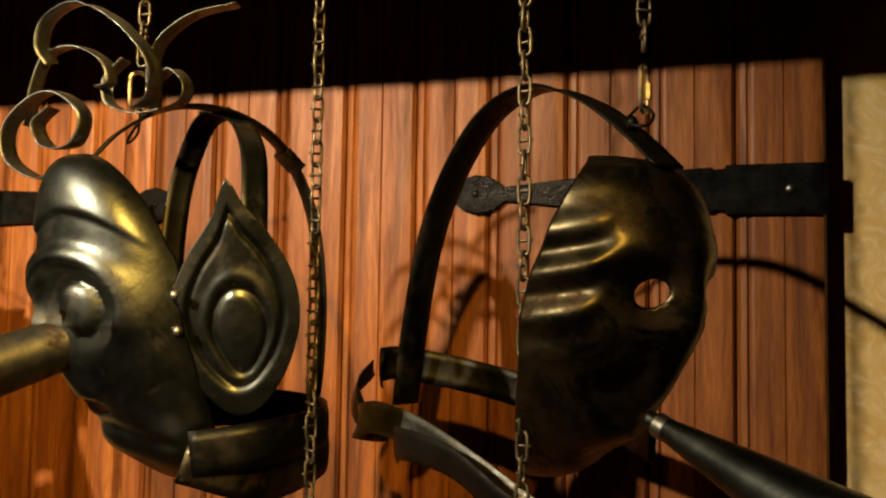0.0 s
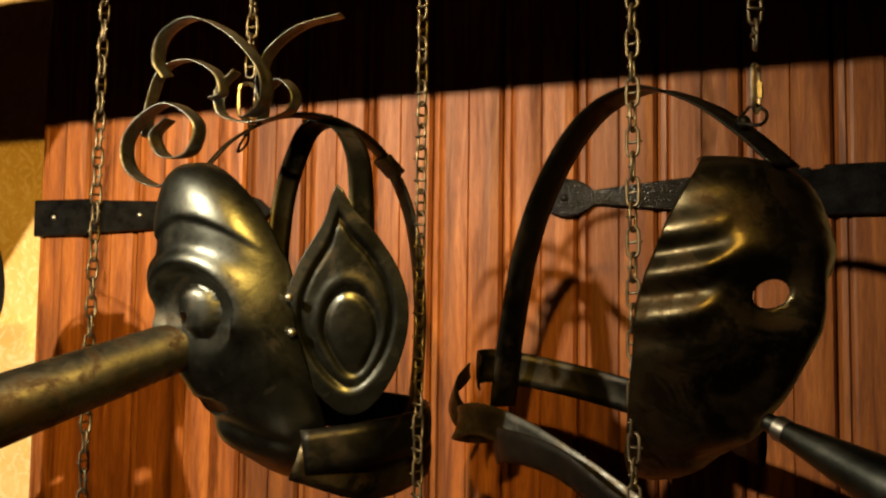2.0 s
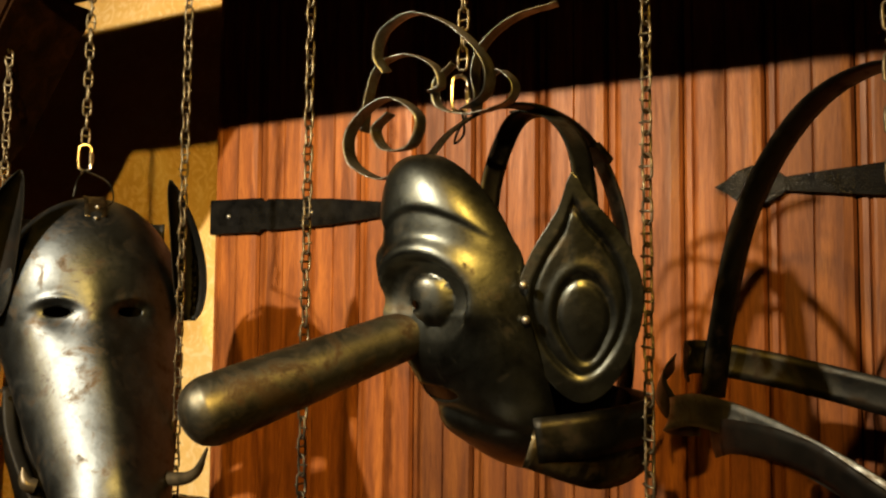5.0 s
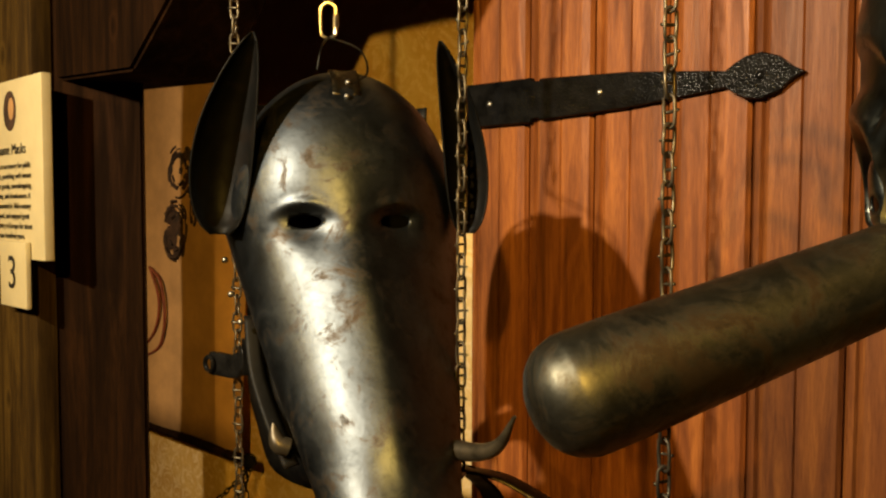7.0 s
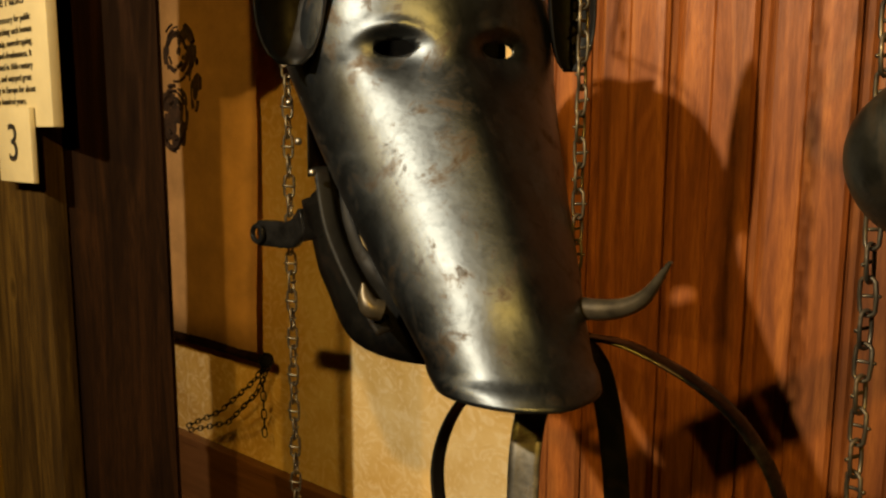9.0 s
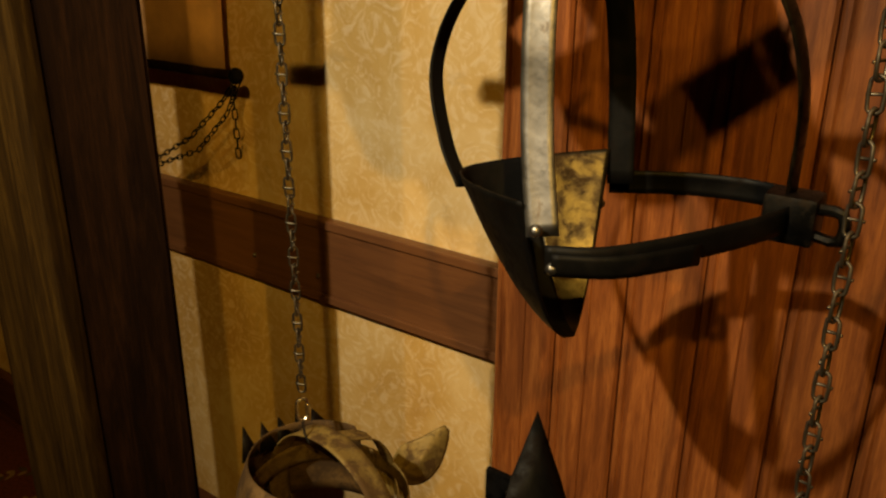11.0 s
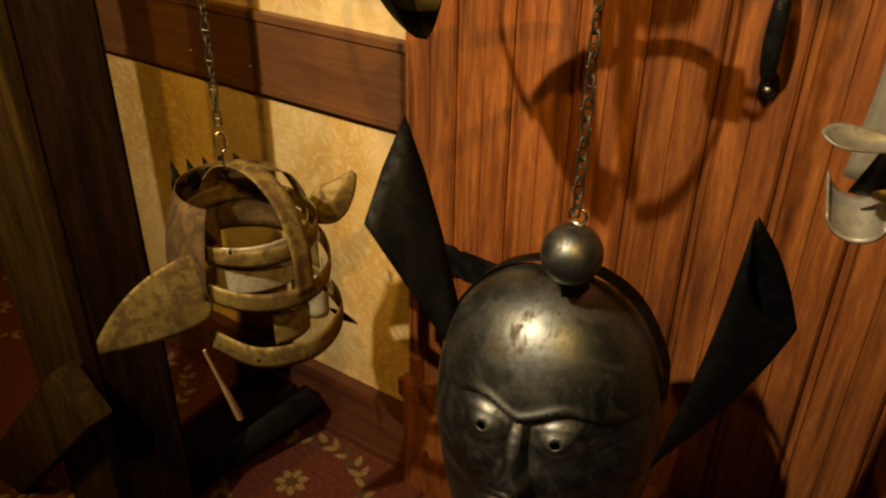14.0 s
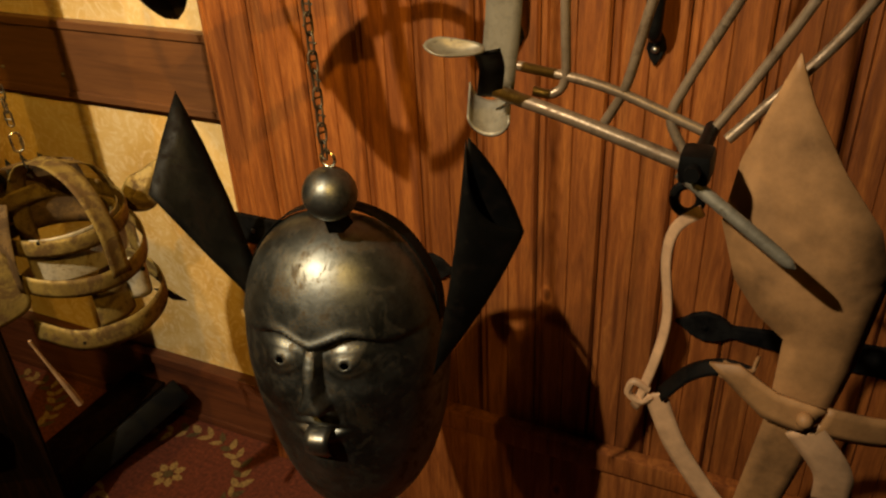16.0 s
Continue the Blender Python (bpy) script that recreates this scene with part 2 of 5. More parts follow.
def band(points, width, across=(0, 0, 1), steps=8, closed=False, twist=0.0, taper=1.0, bm=None):
    """A flat strip along a smooth line; across: the direction of its width, one or one for each point."""
    bm = bm or bmesh.new()
    line = spline(points, steps, closed)
    if isinstance(across[0], (int, float)):
        wide = [Vector(across)] * len(line)
    else:
        wide = spline(across, steps, closed)
    rows = []
    n = len(line)
    for i, p in enumerate(line):
        t = (line[(i + 1) % n] - line[i - 1]) if closed or 0 < i < n - 1 else (line[1] - line[0] if i == 0 else line[-1] - line[-2])
        t = t.normalized()
        w = wide[i] - t * wide[i].dot(t)
        w = w.normalized()
        if twist:
            w = Matrix.Rotation(twist * i / n, 3, t) @ w
        side = t.cross(w)
        half = width / 2 * (1 + (taper - 1) * i / n)
        rows.append([bm.verts.new(p + w * half * k + side * half * 0.10 * (1 - k * k)) for k in (-1, -0.5, 0, 0.5, 1)])
    for i in range(n if closed else n - 1):
        a, b = rows[i], rows[(i + 1) % n]
        for j in range(4):
            bm.faces.new((a[j], a[j + 1], b[j + 1], b[j]))
    return bm


def tube(points, radii, sides=12, steps=6, bm=None, caps=True, flat=1.0, closed=False):
    """A round bar along a smooth line; radii: one, or one for each point."""
    bm = bm or bmesh.new()
    line = spline(points, steps, closed)
    n = len(line)
    if isinstance(radii, (int, float)):
        rad = [radii] * n
    else:
        rad = [q.x for q in spline([(r, 0, 0) for r in radii], steps, closed)]
    up = Vector((0.13, 0.31, 0.94))
    rows = []
    for i, p in enumerate(line):
        t = (line[(i + 1) % n] - line[i - 1]) if closed or 0 < i < n - 1 else (line[1] - line[0] if i == 0 else line[-1] - line[-2])
        t = t.normalized()
        a = (up - t * up.dot(t)).normalized()
        up = a
        b = t.cross(a)
        rows.append([bm.verts.new(p + (a * math.cos(q) * flat + b * math.sin(q)) * rad[i]) for q in [2 * math.pi * k / sides for k in range(sides)]])
    for i in range(n if closed else n - 1):
        r, s = rows[i], rows[(i + 1) % n]
        for k in range(sides):
            bm.faces.new((r[k], r[(k + 1) % sides], s[(k + 1) % sides], s[k]))
    if caps and not closed:
        bm.faces.new(rows[0][::-1])
        bm.faces.new(rows[-1])
    return bm


def ball(centre, radius, squash=(1, 1, 1), u=20, v=12, bm=None, m=None):
    bm = bm or bmesh.new()
    made = bmesh.ops.create_uvsphere(bm, u_segments=u, v_segments=v, radius=radius)["verts"]
    for q in made:
        p = Vector([q.co[i] * squash[i] for i in range(3)])
        q.co = Vector(centre) + (m @ p if m is not None else p)
    return bm


def rivet(place, radius, parent, material=None, name="rivet"):
    return part(name, ball(place, radius, u=10, v=6), material or STEEL_RAW, parent)


def surface(fun, nu, nv, holes=(), m=None):
    """A sheet from a function of (u, v), both -1 to 1, with oval holes (u, v, ru, rv)."""
    bm = bmesh.new()
    uv = {}
    grid = []
    for j in range(nv + 1):
        row = []
        for i in range(nu + 1):
            p = (-1 + 2 * i / nu, -1 + 2 * j / nv)
            q = bm.verts.new((0, 0, 0))
            uv[q] = p
            row.append(q)
        grid.append(row)
    for j in range(nv):
        for i in range(nu):
            cu, cv = -1 + (2 * i + 1) / nu, -1 + (2 * j + 1) / nv
            if any(((cu - h[0]) / h[2]) ** 2 + ((cv - h[1]) / h[3]) ** 2 < 1 for h in holes):
                continue
            bm.faces.new((grid[j][i], grid[j][i + 1], grid[j + 1][i + 1], grid[j + 1][i]))
    bmesh.ops.delete(bm, geom=[q for q in bm.verts if not q.link_faces], context="VERTS")
    for q in bm.verts:
        u, v = uv[q]
        if q.is_boundary:
            for h in holes:
                d = math.hypot((u - h[0]) / h[2], (v - h[1]) / h[3])
                if 0.2 < d < 1.9 and abs(u) < 0.999 and abs(v) < 0.999:
                    u, v = h[0] + (u - h[0]) / d, h[1] + (v - h[1]) / d
        co = Vector(fun(u, v))
        q.co = m @ co if m is not None else co
    return bm


def leaf(outline, relief, m, rings=26, spokes=72, power=1.0):
    """An embossed plate: outline(angle) gives its radius, relief(share of the radius, angle) its height."""
    bm = bmesh.new()
    centre = bm.verts.new(m @ Vector((0, -relief(0, 0), 0)))
    rows = []
    for r in range(1, rings + 1):
        s = r / rings
        rows.append([bm.verts.new(m @ Vector((math.cos(a) * outline(a) * s, -relief(s, a), math.sin(a) * outline(a) * s))) for a in [2 * math.pi * k / spokes for k in range(spokes)]])
    for k in range(spokes):
        bm.faces.new((centre, rows[0][k], rows[0][(k + 1) % spokes]))
        for a, b in zip(rows, rows[1:]):
            bm.faces.new((a[k], b[k], b[(k + 1) % spokes], a[(k + 1) % spokes]))
    return bm


def polar(points):
    """outline(angle) through corner points (x, z) of a plate, seen from its middle."""
    poly = [Vector((*p, 0)) for p in points]

    def at(a):
        d = Vector((math.cos(a), math.sin(a), 0))
        best = 0.001
        for p, q in zip(poly, poly[1:] + poly[:1]):
            e = q - p
            det = d.x * -e.y + d.y * e.x
            if abs(det) < 1e-12:
                continue
            t = (p.x * -e.y + p.y * e.x) / det
            k = (d.x * p.y - d.y * p.x) / det
            if -1e-6 <= k <= 1 + 1e-6 and t > best:
                best = t
        return best
    return at


def outline_of(points, steps=5):
    return polar([(q.x, q.y) for q in spline([(x, z, 0) for x, z in points], steps, True)])


def sheet(points, m, thick=0.002, bulge=0.0):
    """A cut sheet from its outline (x, z), bent a little about its middle line."""
    bm = bmesh.new()
    vs = [bm.verts.new((x, 0, z)) for x, z in points]
    bm.faces.new(vs)
    bm.normal_update()
    bmesh.ops.triangulate(bm, faces=bm.faces[:])
    bmesh.ops.subdivide_edges(bm, edges=bm.edges[:], cuts=3, use_grid_fill=True)
    cx = sum(p[0] for p in points) / len(points)
    for v in bm.verts:
        v.co.y += bulge * ((v.co.x - cx) / 0.05) ** 2
        v.co = m @ v.co
    return bm


def bell(x, s):
    return math.exp(-(x / s) ** 2)


def step(x, s):
    return 0.5 + 0.5 * math.tanh(x / s)


# ---- the room ----
def structure(name, bm, material, label, category, smooth=False):
    ob = part(name, bm, material, None, smooth=smooth)
    return tagged(ob, label, category, kind="structure")


structure("wall_north", boxed((-4.0, 1.012, 0), (3.0, 1.15, 2.75)), PLASTER, "mottled ochre plaster wall behind the wooden door", "wall")
structure("wall_south", boxed((-4.0, -3.6, 0), (3.0, -3.5, 2.75)), FAR_WALL, "plain brown wall across the room", "wall")
structure("wall_west", boxed((-4.1, -3.6, 0), (-4.0, 1.15, 2.75)), FAR_WALL, "plain brown end wall of the room", "wall")
structure("wall_east", boxed((3.0, -3.6, 0), (3.1, 1.15, 2.75)), FAR_WALL, "plain brown end wall of the room", "wall")
structure("ceiling", boxed((-4.1, -3.6, 2.75), (3.1, 1.15, 2.85)), CEILING, "dark ceiling of the exhibition room", "ceiling")
floor = structure("floor", boxed((-4.0, -3.5, -0.05), (3.0, 1.012, 0.0)), CARPET, "red-brown carpet with golden leaf wreaths", "carpet")


def moulding(lo, hi, lip):
    """A board along the wall with a rounded lip along both long edges."""
    bm = boxed(lo, hi, 0.002)
    for z in (lo[2] + lip / 2, hi[2] - lip / 2):
        box(bm, (lo[0], lo[1] - 0.005, z - lip / 2), (hi[0], lo[1] + 0.001, z + lip / 2), 0.002)
    return bm


rail = structure("trim", moulding((-4.0, 0.996, 0.722), (-0.955, 1.0115, 0.862), 0.014), RAIL_WOOD, "brown painted dado rail along the plaster wall", "dado rail")
structure("trim", moulding((0.215, 0.996, 0.722), (3.0, 1.0115, 0.862), 0.014), RAIL_WOOD, "brown painted dado rail along the plaster wall", "dado rail")
structure("baseboard", moulding((-4.0, 0.990, 0.0), (-0.955, 1.0115, 0.155), 0.02), BASE_WOOD, "dark red-brown skirting board at the carpet", "skirting board")
structure("baseboard", moulding((0.215, 0.990, 0.0), (3.0, 1.0115, 0.155), 0.02), BASE_WOOD, "dark red-brown skirting board at the carpet", "skirting board")
for x in (-1.459, -1.307):
    part("nail", ball((x, 0.995, 0.765), 0.004, u=10, v=6), STEEL_RAW, rail)

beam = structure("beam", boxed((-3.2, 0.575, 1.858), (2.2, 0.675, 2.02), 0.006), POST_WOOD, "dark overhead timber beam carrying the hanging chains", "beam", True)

# ---- the double plank door ----
DOOR_Y, DOOR_X0, DOOR_X1, BOARDS = 0.971, -0.956, 0.203, 13
door = structure("door_1", boxed((DOOR_X0 + 0.001, 0.990, 0.02), (DOOR_X1 - 0.001, 1.010, 2.08)), POST_WOOD, "reddish pine double plank door with black strap hinges", "door")
for z0, z1, proud in ((0.005, 0.238, 0.012), (0.238, 0.275, 0.026)):
    part("kick_board", boxed((DOOR_X0 - 0.002, DOOR_Y - proud, z0), (DOOR_X1 + 0.002, DOOR_Y - 0.001, z1), 0.003), DOOR_WOOD, door, smooth=True)


def strap(x0, x1, z, half, tip):
    """A long strap hinge from its wide end at x0 to its point near x1."""
    s = 1 if x1 > x0 else -1
    n = abs(x1 - x0)
    top = [(0, half), (n * 0.24, half * 0.98), (n * 0.245, half * 0.84), (n * 0.27, half * 0.80), (n * 0.275, half * 0.9), (n * 0.55, half * 0.72),
           (n - tip * 1.75, half * 0.40), (n - tip * 1.35, half * 0.30), (n - tip * 1.22, half * 0.52), (n - tip * 1.0, half * 0.76), (n - tip * 0.72, half * 0.84), (n - tip * 0.42, half * 0.62), (n - tip * 0.22, half * 0.26), (n, 0)]
    pts = top + [(x, -h) for x, h in top[-2::-1]]
    bm = bmesh.new()
    rows = []
    for y in (DOOR_Y - 0.0005, DOOR_Y - 0.0065, DOOR_Y - 0.0085):
        k = 1 if y > DOOR_Y - 0.008 else 0.94
        rows.append([bm.verts.new((x0 + s * x, y, z + h * k)) for x, h in pts])
    for a, b in zip(rows, rows[1:]):
        for i in range(len(pts)):
            bm.faces.new((a[i], a[(i + 1) % len(pts)], b[(i + 1) % len(pts)], b[i]))
    m = len(pts) // 2
    last = rows[-1]
    for i in range(m):
        j = len(pts) - 1 - i
        if i + 1 < j - 1:
            bm.faces.new((last[i], last[i + 1], last[j - 1], last[j]))
        else:
            bm.faces.new((last[i], last[i + 1], last[j]))
    ob = part("strap_hinge", bm, HAMMERED, door, "black hammered iron strap hinge")
    for share in (0.09, 0.47, 1 - 0.74 * tip / n):
        part("nail", ball((x0 + s * n * share, DOOR_Y - 0.008, z), 0.0045, (1, 0.7, 1), 10, 6), STEEL_RAW if share < 0.9 else HAMMERED, ob)


strap(DOOR_X0 + 0.001, -0.548, 1.626, 0.027, 0.055)
strap(DOOR_X1 - 0.001, -0.207, 1.632, 0.027, 0.055)
strap(DOOR_X0 + 0.001, -0.545, 0.541, 0.027, 0.055)
strap(DOOR_X1 - 0.001, -0.218, 0.536, 0.027, 0.055)


def pull_handle(x, z):
    """A hanging pull: a fluted grip between two pointed plates."""
    bm = bmesh.new()
    for k in (-1, 1):
        zz = z + k * 0.062
        ring = [(0, 0.026), (0.009, 0.012), (0.012, 0), (0.008, -0.010), (0, -0.022)]
        pts = [(a, b * k * -1) for a, b in ring] + [(-a, b * k * -1) for a, b in ring[-2:0:-1]]
        lo = [bm.verts.new((x + a, DOOR_Y - 0.0005, zz + b)) for a, b in pts]
        hi = [bm.verts.new((x + a * 0.86, DOOR_Y - 0.006, zz + b * 0.9)) for a, b in pts]
        for i in range(len(pts)):
            bm.faces.new((lo[i], lo[(i + 1) % len(pts)], hi[(i + 1) % len(pts)], hi[i]))
        bm.faces.new(hi)
    ob = part("pull_handle", bm, HAMMERED, door, "black iron pull handle")
    part("grip", tube([(x, DOOR_Y - 0.006, z - 0.052), (x, DOOR_Y - 0.026, z - 0.036), (x, DOOR_Y - 0.03, z), (x, DOOR_Y - 0.026, z + 0.036), (x, DOOR_Y - 0.006, z + 0.052)], [0.006, 0.009, 0.0105, 0.009, 0.006], 10), HAMMERED, ob)
    for k in (-1, 1):
        part("nail", ball((x, DOOR_Y - 0.007, z + k * 0.062), 0.005, u=10, v=6), STEEL_RAW, ob)


pull_handle(-0.278, 0.968)
pull_handle(-0.452, 0.968)

# ---- the timber post with its notice ----
post = thing("timber_post", (-1.30, 0.66, 0), "dark brown chamfered timber post on the carpet", "post")
bm = bmesh.new()
foot = [(-1.446, 0.602), (-1.284, 0.590), (-1.193, 0.656), (-1.220, 0.672), (-1.446, 0.70)]
rows = [[bm.verts.new((x, y, z)) for x, y in foot] for z in (0.0, 1.858)]
for i in range(5):
    bm.faces.new((rows[0][i], rows[0][(i + 1) % 5], rows[1][(i + 1) % 5], rows[1][i]))
bm.faces.new(rows[1])
bm.faces.new(rows[0][::-1])
bmesh.ops.bevel(bm, geom=bm.edges[:], offset=0.004, segments=2, affect="EDGES")
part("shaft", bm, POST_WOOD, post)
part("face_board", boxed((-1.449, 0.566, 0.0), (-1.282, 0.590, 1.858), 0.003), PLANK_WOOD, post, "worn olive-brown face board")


def slanted(a, b, width, depth, bevel=0.004):
    """A squared timber from a to b."""
    a, b = Vector(a), Vector(b)
    z = (b - a).normalized()
    y = Vector((0, 1, 0))
    x = y.cross(z).normalized()
    y = z.cross(x)
    m = Matrix((x, y, z)).transposed().to_4x4()
    m.translation = a
    return box(bmesh.new(), (-width / 2, -depth / 2, 0), (width / 2, depth / 2, (b - a).length), bevel, m)


bm = bmesh.new()
side = [(-1.42, 1.655), (-1.10, 1.640), (-1.02, 1.70), (-0.90, 1.857), (-1.42, 1.857)]
rows = [[bm.verts.new((x, y, z)) for x, z in side] for y in (0.594, 0.70)]
for i in range(5):
    bm.faces.new((rows[0][i], rows[0][(i + 1) % 5], rows[1][(i + 1) % 5], rows[1][i]))
bm.faces.new(rows[0])
bm.faces.new(rows[1][::-1])
bmesh.ops.bevel(bm, geom=bm.edges[:], offset=0.004, segments=2, affect="EDGES")
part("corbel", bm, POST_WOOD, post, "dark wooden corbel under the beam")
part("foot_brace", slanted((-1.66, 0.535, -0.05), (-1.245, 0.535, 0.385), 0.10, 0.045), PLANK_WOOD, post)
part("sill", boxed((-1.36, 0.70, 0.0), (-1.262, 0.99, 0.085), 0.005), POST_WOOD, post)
part("foot_cross", slanted((-1.29, 0.73, 0.02), (-1.20, 0.97, 0.10), 0.05, 0.07), IRON_BLACK, post)

sign = thing("notice_board", (-1.318, 0.560, 1.44), "cream information card with dark lettering on a post", "sign")
part("card", boxed((-1.405, 0.5545, 1.438), (-1.226, 0.5655, 1.648), 0.0015), SIGN_CARD, sign)


def lettering(words, x, y, z, size, parent, material=BLACK_INK):
    """Words in the built-in font, standing on a plate that faces -y."""
    curve = bpy.data.curves.new("lettering", "FONT")
    curve.body, curve.size, curve.align_x, curve.align_y = words, size, "CENTER", "CENTER"
    curve.extrude = 0.0002
    holder = bpy.data.objects.new("lettering", curve)
    scene.collection.objects.link(holder)
    bpy.context.view_layer.update()
    me = bpy.data.meshes.new_from_object(holder)
    bpy.data.objects.remove(holder)
    me.transform(pose(x, y, z, 90, 0, 0))
    me.materials.clear()
    me.materials.append(material)
    ob = new("lettering", me)
    hang(ob, parent)
    return ob


lettering("Shame Masks", -1.318, 0.5538, 1.566, 0.0175, sign)
for i, words in enumerate(("This is an accessory for public", "ridicule, punishing such human", "vices as gossip, eavesdropping,", "gluttony, and drunkenness. It", "was invented in 16th-century", "England, and enjoyed great", "popularity in Europe for about", "two hundred years.")):
    lettering(words, -1.318, 0.5538, 1.547 - i * 0.0118, 0.0098, sign)
emblem = part("emblem", ball((-1.318, 0.5545, 1.612), 0.024, (0.82, 0.03, 1.0), 20, 10), INK, sign, "sepia picture of a mask")
part("emblem_detail", ball((-1.312, 0.5537, 1.614), 0.012, (0.7, 0.05, 1.1), 14, 8), PARCHMENT, emblem)
tag = thing("number_tag", (-1.302, 0.553, 1.38), "small cream card with the number three", "sign")
part("card", boxed((-1.341, 0.5475, 1.381), (-1.262, 0.5535, 1.458), 0.0015), SIGN_CARD, tag)
lettering("3", -1.302, 0.5468, 1.420, 0.055, tag)

# ---- the parchment scroll on the wall ----
scroll = thing("parchment_scroll", (-1.68, 0.955, 1.08), "brownish parchment scroll with mask drawings, hung on rods", "scroll")
bm = bmesh.new()
cols = []
for i in range(13):
    x = -1.93 + 0.49 * i / 12
    cols.append([bm.verts.new((x - 0.015 * k / 14, 0.948 + 0.022 * k / 14 + 0.004 * math.sin(x * 23 + k * 0.5) + (0.008 if i == 12 else 0), 1.085 + 0.72 * k / 14)) for k in range(15)])
for a, b in zip(cols, cols[1:]):
    for k in range(14):
        bm.faces.new((a[k], b[k], b[k + 1], a[k + 1]))
parchment = part("parchment", bm, PARCHMENT, scroll, solid=0.001)
for z, x1, y in ((1.078, -1.412, 0.948), (1.808, -1.60, 0.968)):
    rod = part("rod", tube([(-1.95, y, z), (x1, y, z)], 0.0075, 12), POST_WOOD, scroll)
    part("knob", ball((x1, y, z), 0.0125, u=14, v=10), HAMMERED, rod)


def blot(x, z, rx, rz, turn, material):
    m = Matrix.Rotation(radians(turn), 3, "Y")
    return part("drawing", ball((x, 0.9495 + 0.022 * (z - 1.085) / 0.72 - 0.004, z), 1.0, (rx, 0.0012, rz), 20, 8, m=m), material, parchment)


def stroke(points, width):
    line = [(x, 0.9455 + 0.022 * (z - 1.085) / 0.72, z) for x, z in points]
    return part("drawing", tube(line, width, 6, 5, flat=0.5), INK, parchment)


def scribble(x, z, rx, rz, count, seed):
    """A dense sketch of bent pen strokes and ink blots within an oval."""
    rnd = random.Random(seed)
    for k in range(count):
        a, r = rnd.uniform(0, 2 * math.pi), rnd.uniform(0.35, 1.0) ** 0.7
        reach = rnd.uniform(0.35, 0.9)
        pts = [(x + rx * r * math.cos(a + d) * rnd.uniform(0.92, 1.08), z + rz * r * math.sin(a + d)) for d in (0, reach * 0.5, reach)]
        stroke(pts, rnd.uniform(0.0030, 0.0070))
    for k in range(count // 2):
        a, r = rnd.uniform(0, 2 * math.pi), rnd.uniform(0.1, 0.8)
        blot(x + rx * r * math.cos(a), z + rz * r * math.sin(a), rnd.uniform(0.007, 0.016), rnd.uniform(0.010, 0.022), rnd.uniform(-40, 40), INK)


scribble(-1.640, 1.565, 0.048, 0.052, 34, 3)
scribble(-1.652, 1.455, 0.044, 0.056, 34, 8)
scribble(-1.590, 1.505, 0.014, 0.050, 7, 12)
for dx in (0, 0.022):
    part("drawing", tube([(-1.74, 0.951, 1.385), (-1.70 - dx * 0.4, 0.950, 1.36 - dx), (-1.684 - dx, 0.950, 1.30), (-1.70 - dx, 0.949, 1.24 + dx), (-1.755, 0.949, 1.21 + dx)], 0.0028, 6), RED_INK, parchment)
part("cord", tube([(-1.60, 0.966, 1.81), (-1.56, 0.972, 1.785), (-1.52, 0.985, 1.75)], 0.004, 8), IRON_BLACK, scroll)
part("cord", tube([(-1.60, 0.966, 1.81), (-1.66, 0.972, 1.79), (-1.70, 0.985, 1.76)], 0.004, 8), IRON_BLACK, scroll)


# ---- chains ----
def link_mesh(name, length, width, wire, material, knot=True):
    bm = bmesh.new()
    h, w = length / 2 - wire, width / 2 - wire
    line = []
    for k in range(14):
        a = 2 * math.pi * k / 14
        line.append((w * math.cos(a), 0, (h - w) * (1 if math.sin(a) > 0.01 else -1 if math.sin(a) < -0.01 else 0) + w * math.sin(a)))
    tube(line, wire, 6, 1, bm, closed=True)
    if knot:
        tube([(-w - wire * 1.3, wire * 0.8, -0.0004), (0, wire * 1.7, 0), (w + wire * 1.3, wire * 0.8, 0.0004)], wire * 0.9, 6, 2, bm)
    me = bpy.data.meshes.new(name)
    bm.to_mesh(me)
    bm.free()
    me.materials.append(material)
    me.polygons.foreach_set("use_smooth", [True] * len(me.polygons))
    return me


LINK = link_mesh("link", 0.0215, 0.0105, 0.00115, CHAIN_STEEL)
LINK_SMALL = link_mesh("link", 0.0155, 0.0080, 0.0010, CHAIN_STEEL, False)
LINK_DARK = link_mesh("link", 0.0195, 0.0100, 0.0012, IRON_BLACK, False)


def chain(points, mesh, pitch, label, turn=0.0, group="hanging chains"):
    """Links along a line of points, each turned a quarter against the one before."""
    line = [Vector(p) for p in points]
    ob = thing("chain", line[0], label, "chain", group)
    left, k = 0.0, 0
    for a, b in zip(line, line[1:]):
        d = b - a
        n = d.length
        q = d.to_track_quat("Z", "X").to_matrix().to_4x4()
        while left < n:
            p = a + d * (left / n)
            o = new("link", mesh)
            wob = random.uniform(-9, 9)
            spin = turn + (90 if k % 2 else 0) + wob
            hang(o, ob)
            o.matrix_basis = Matrix.Translation(p) @ q @ pose(0, 0, 0, random.uniform(-2, 2), random.uniform(-2, 2), spin)
            left += pitch
            k += 1
        left -= n
    return ob


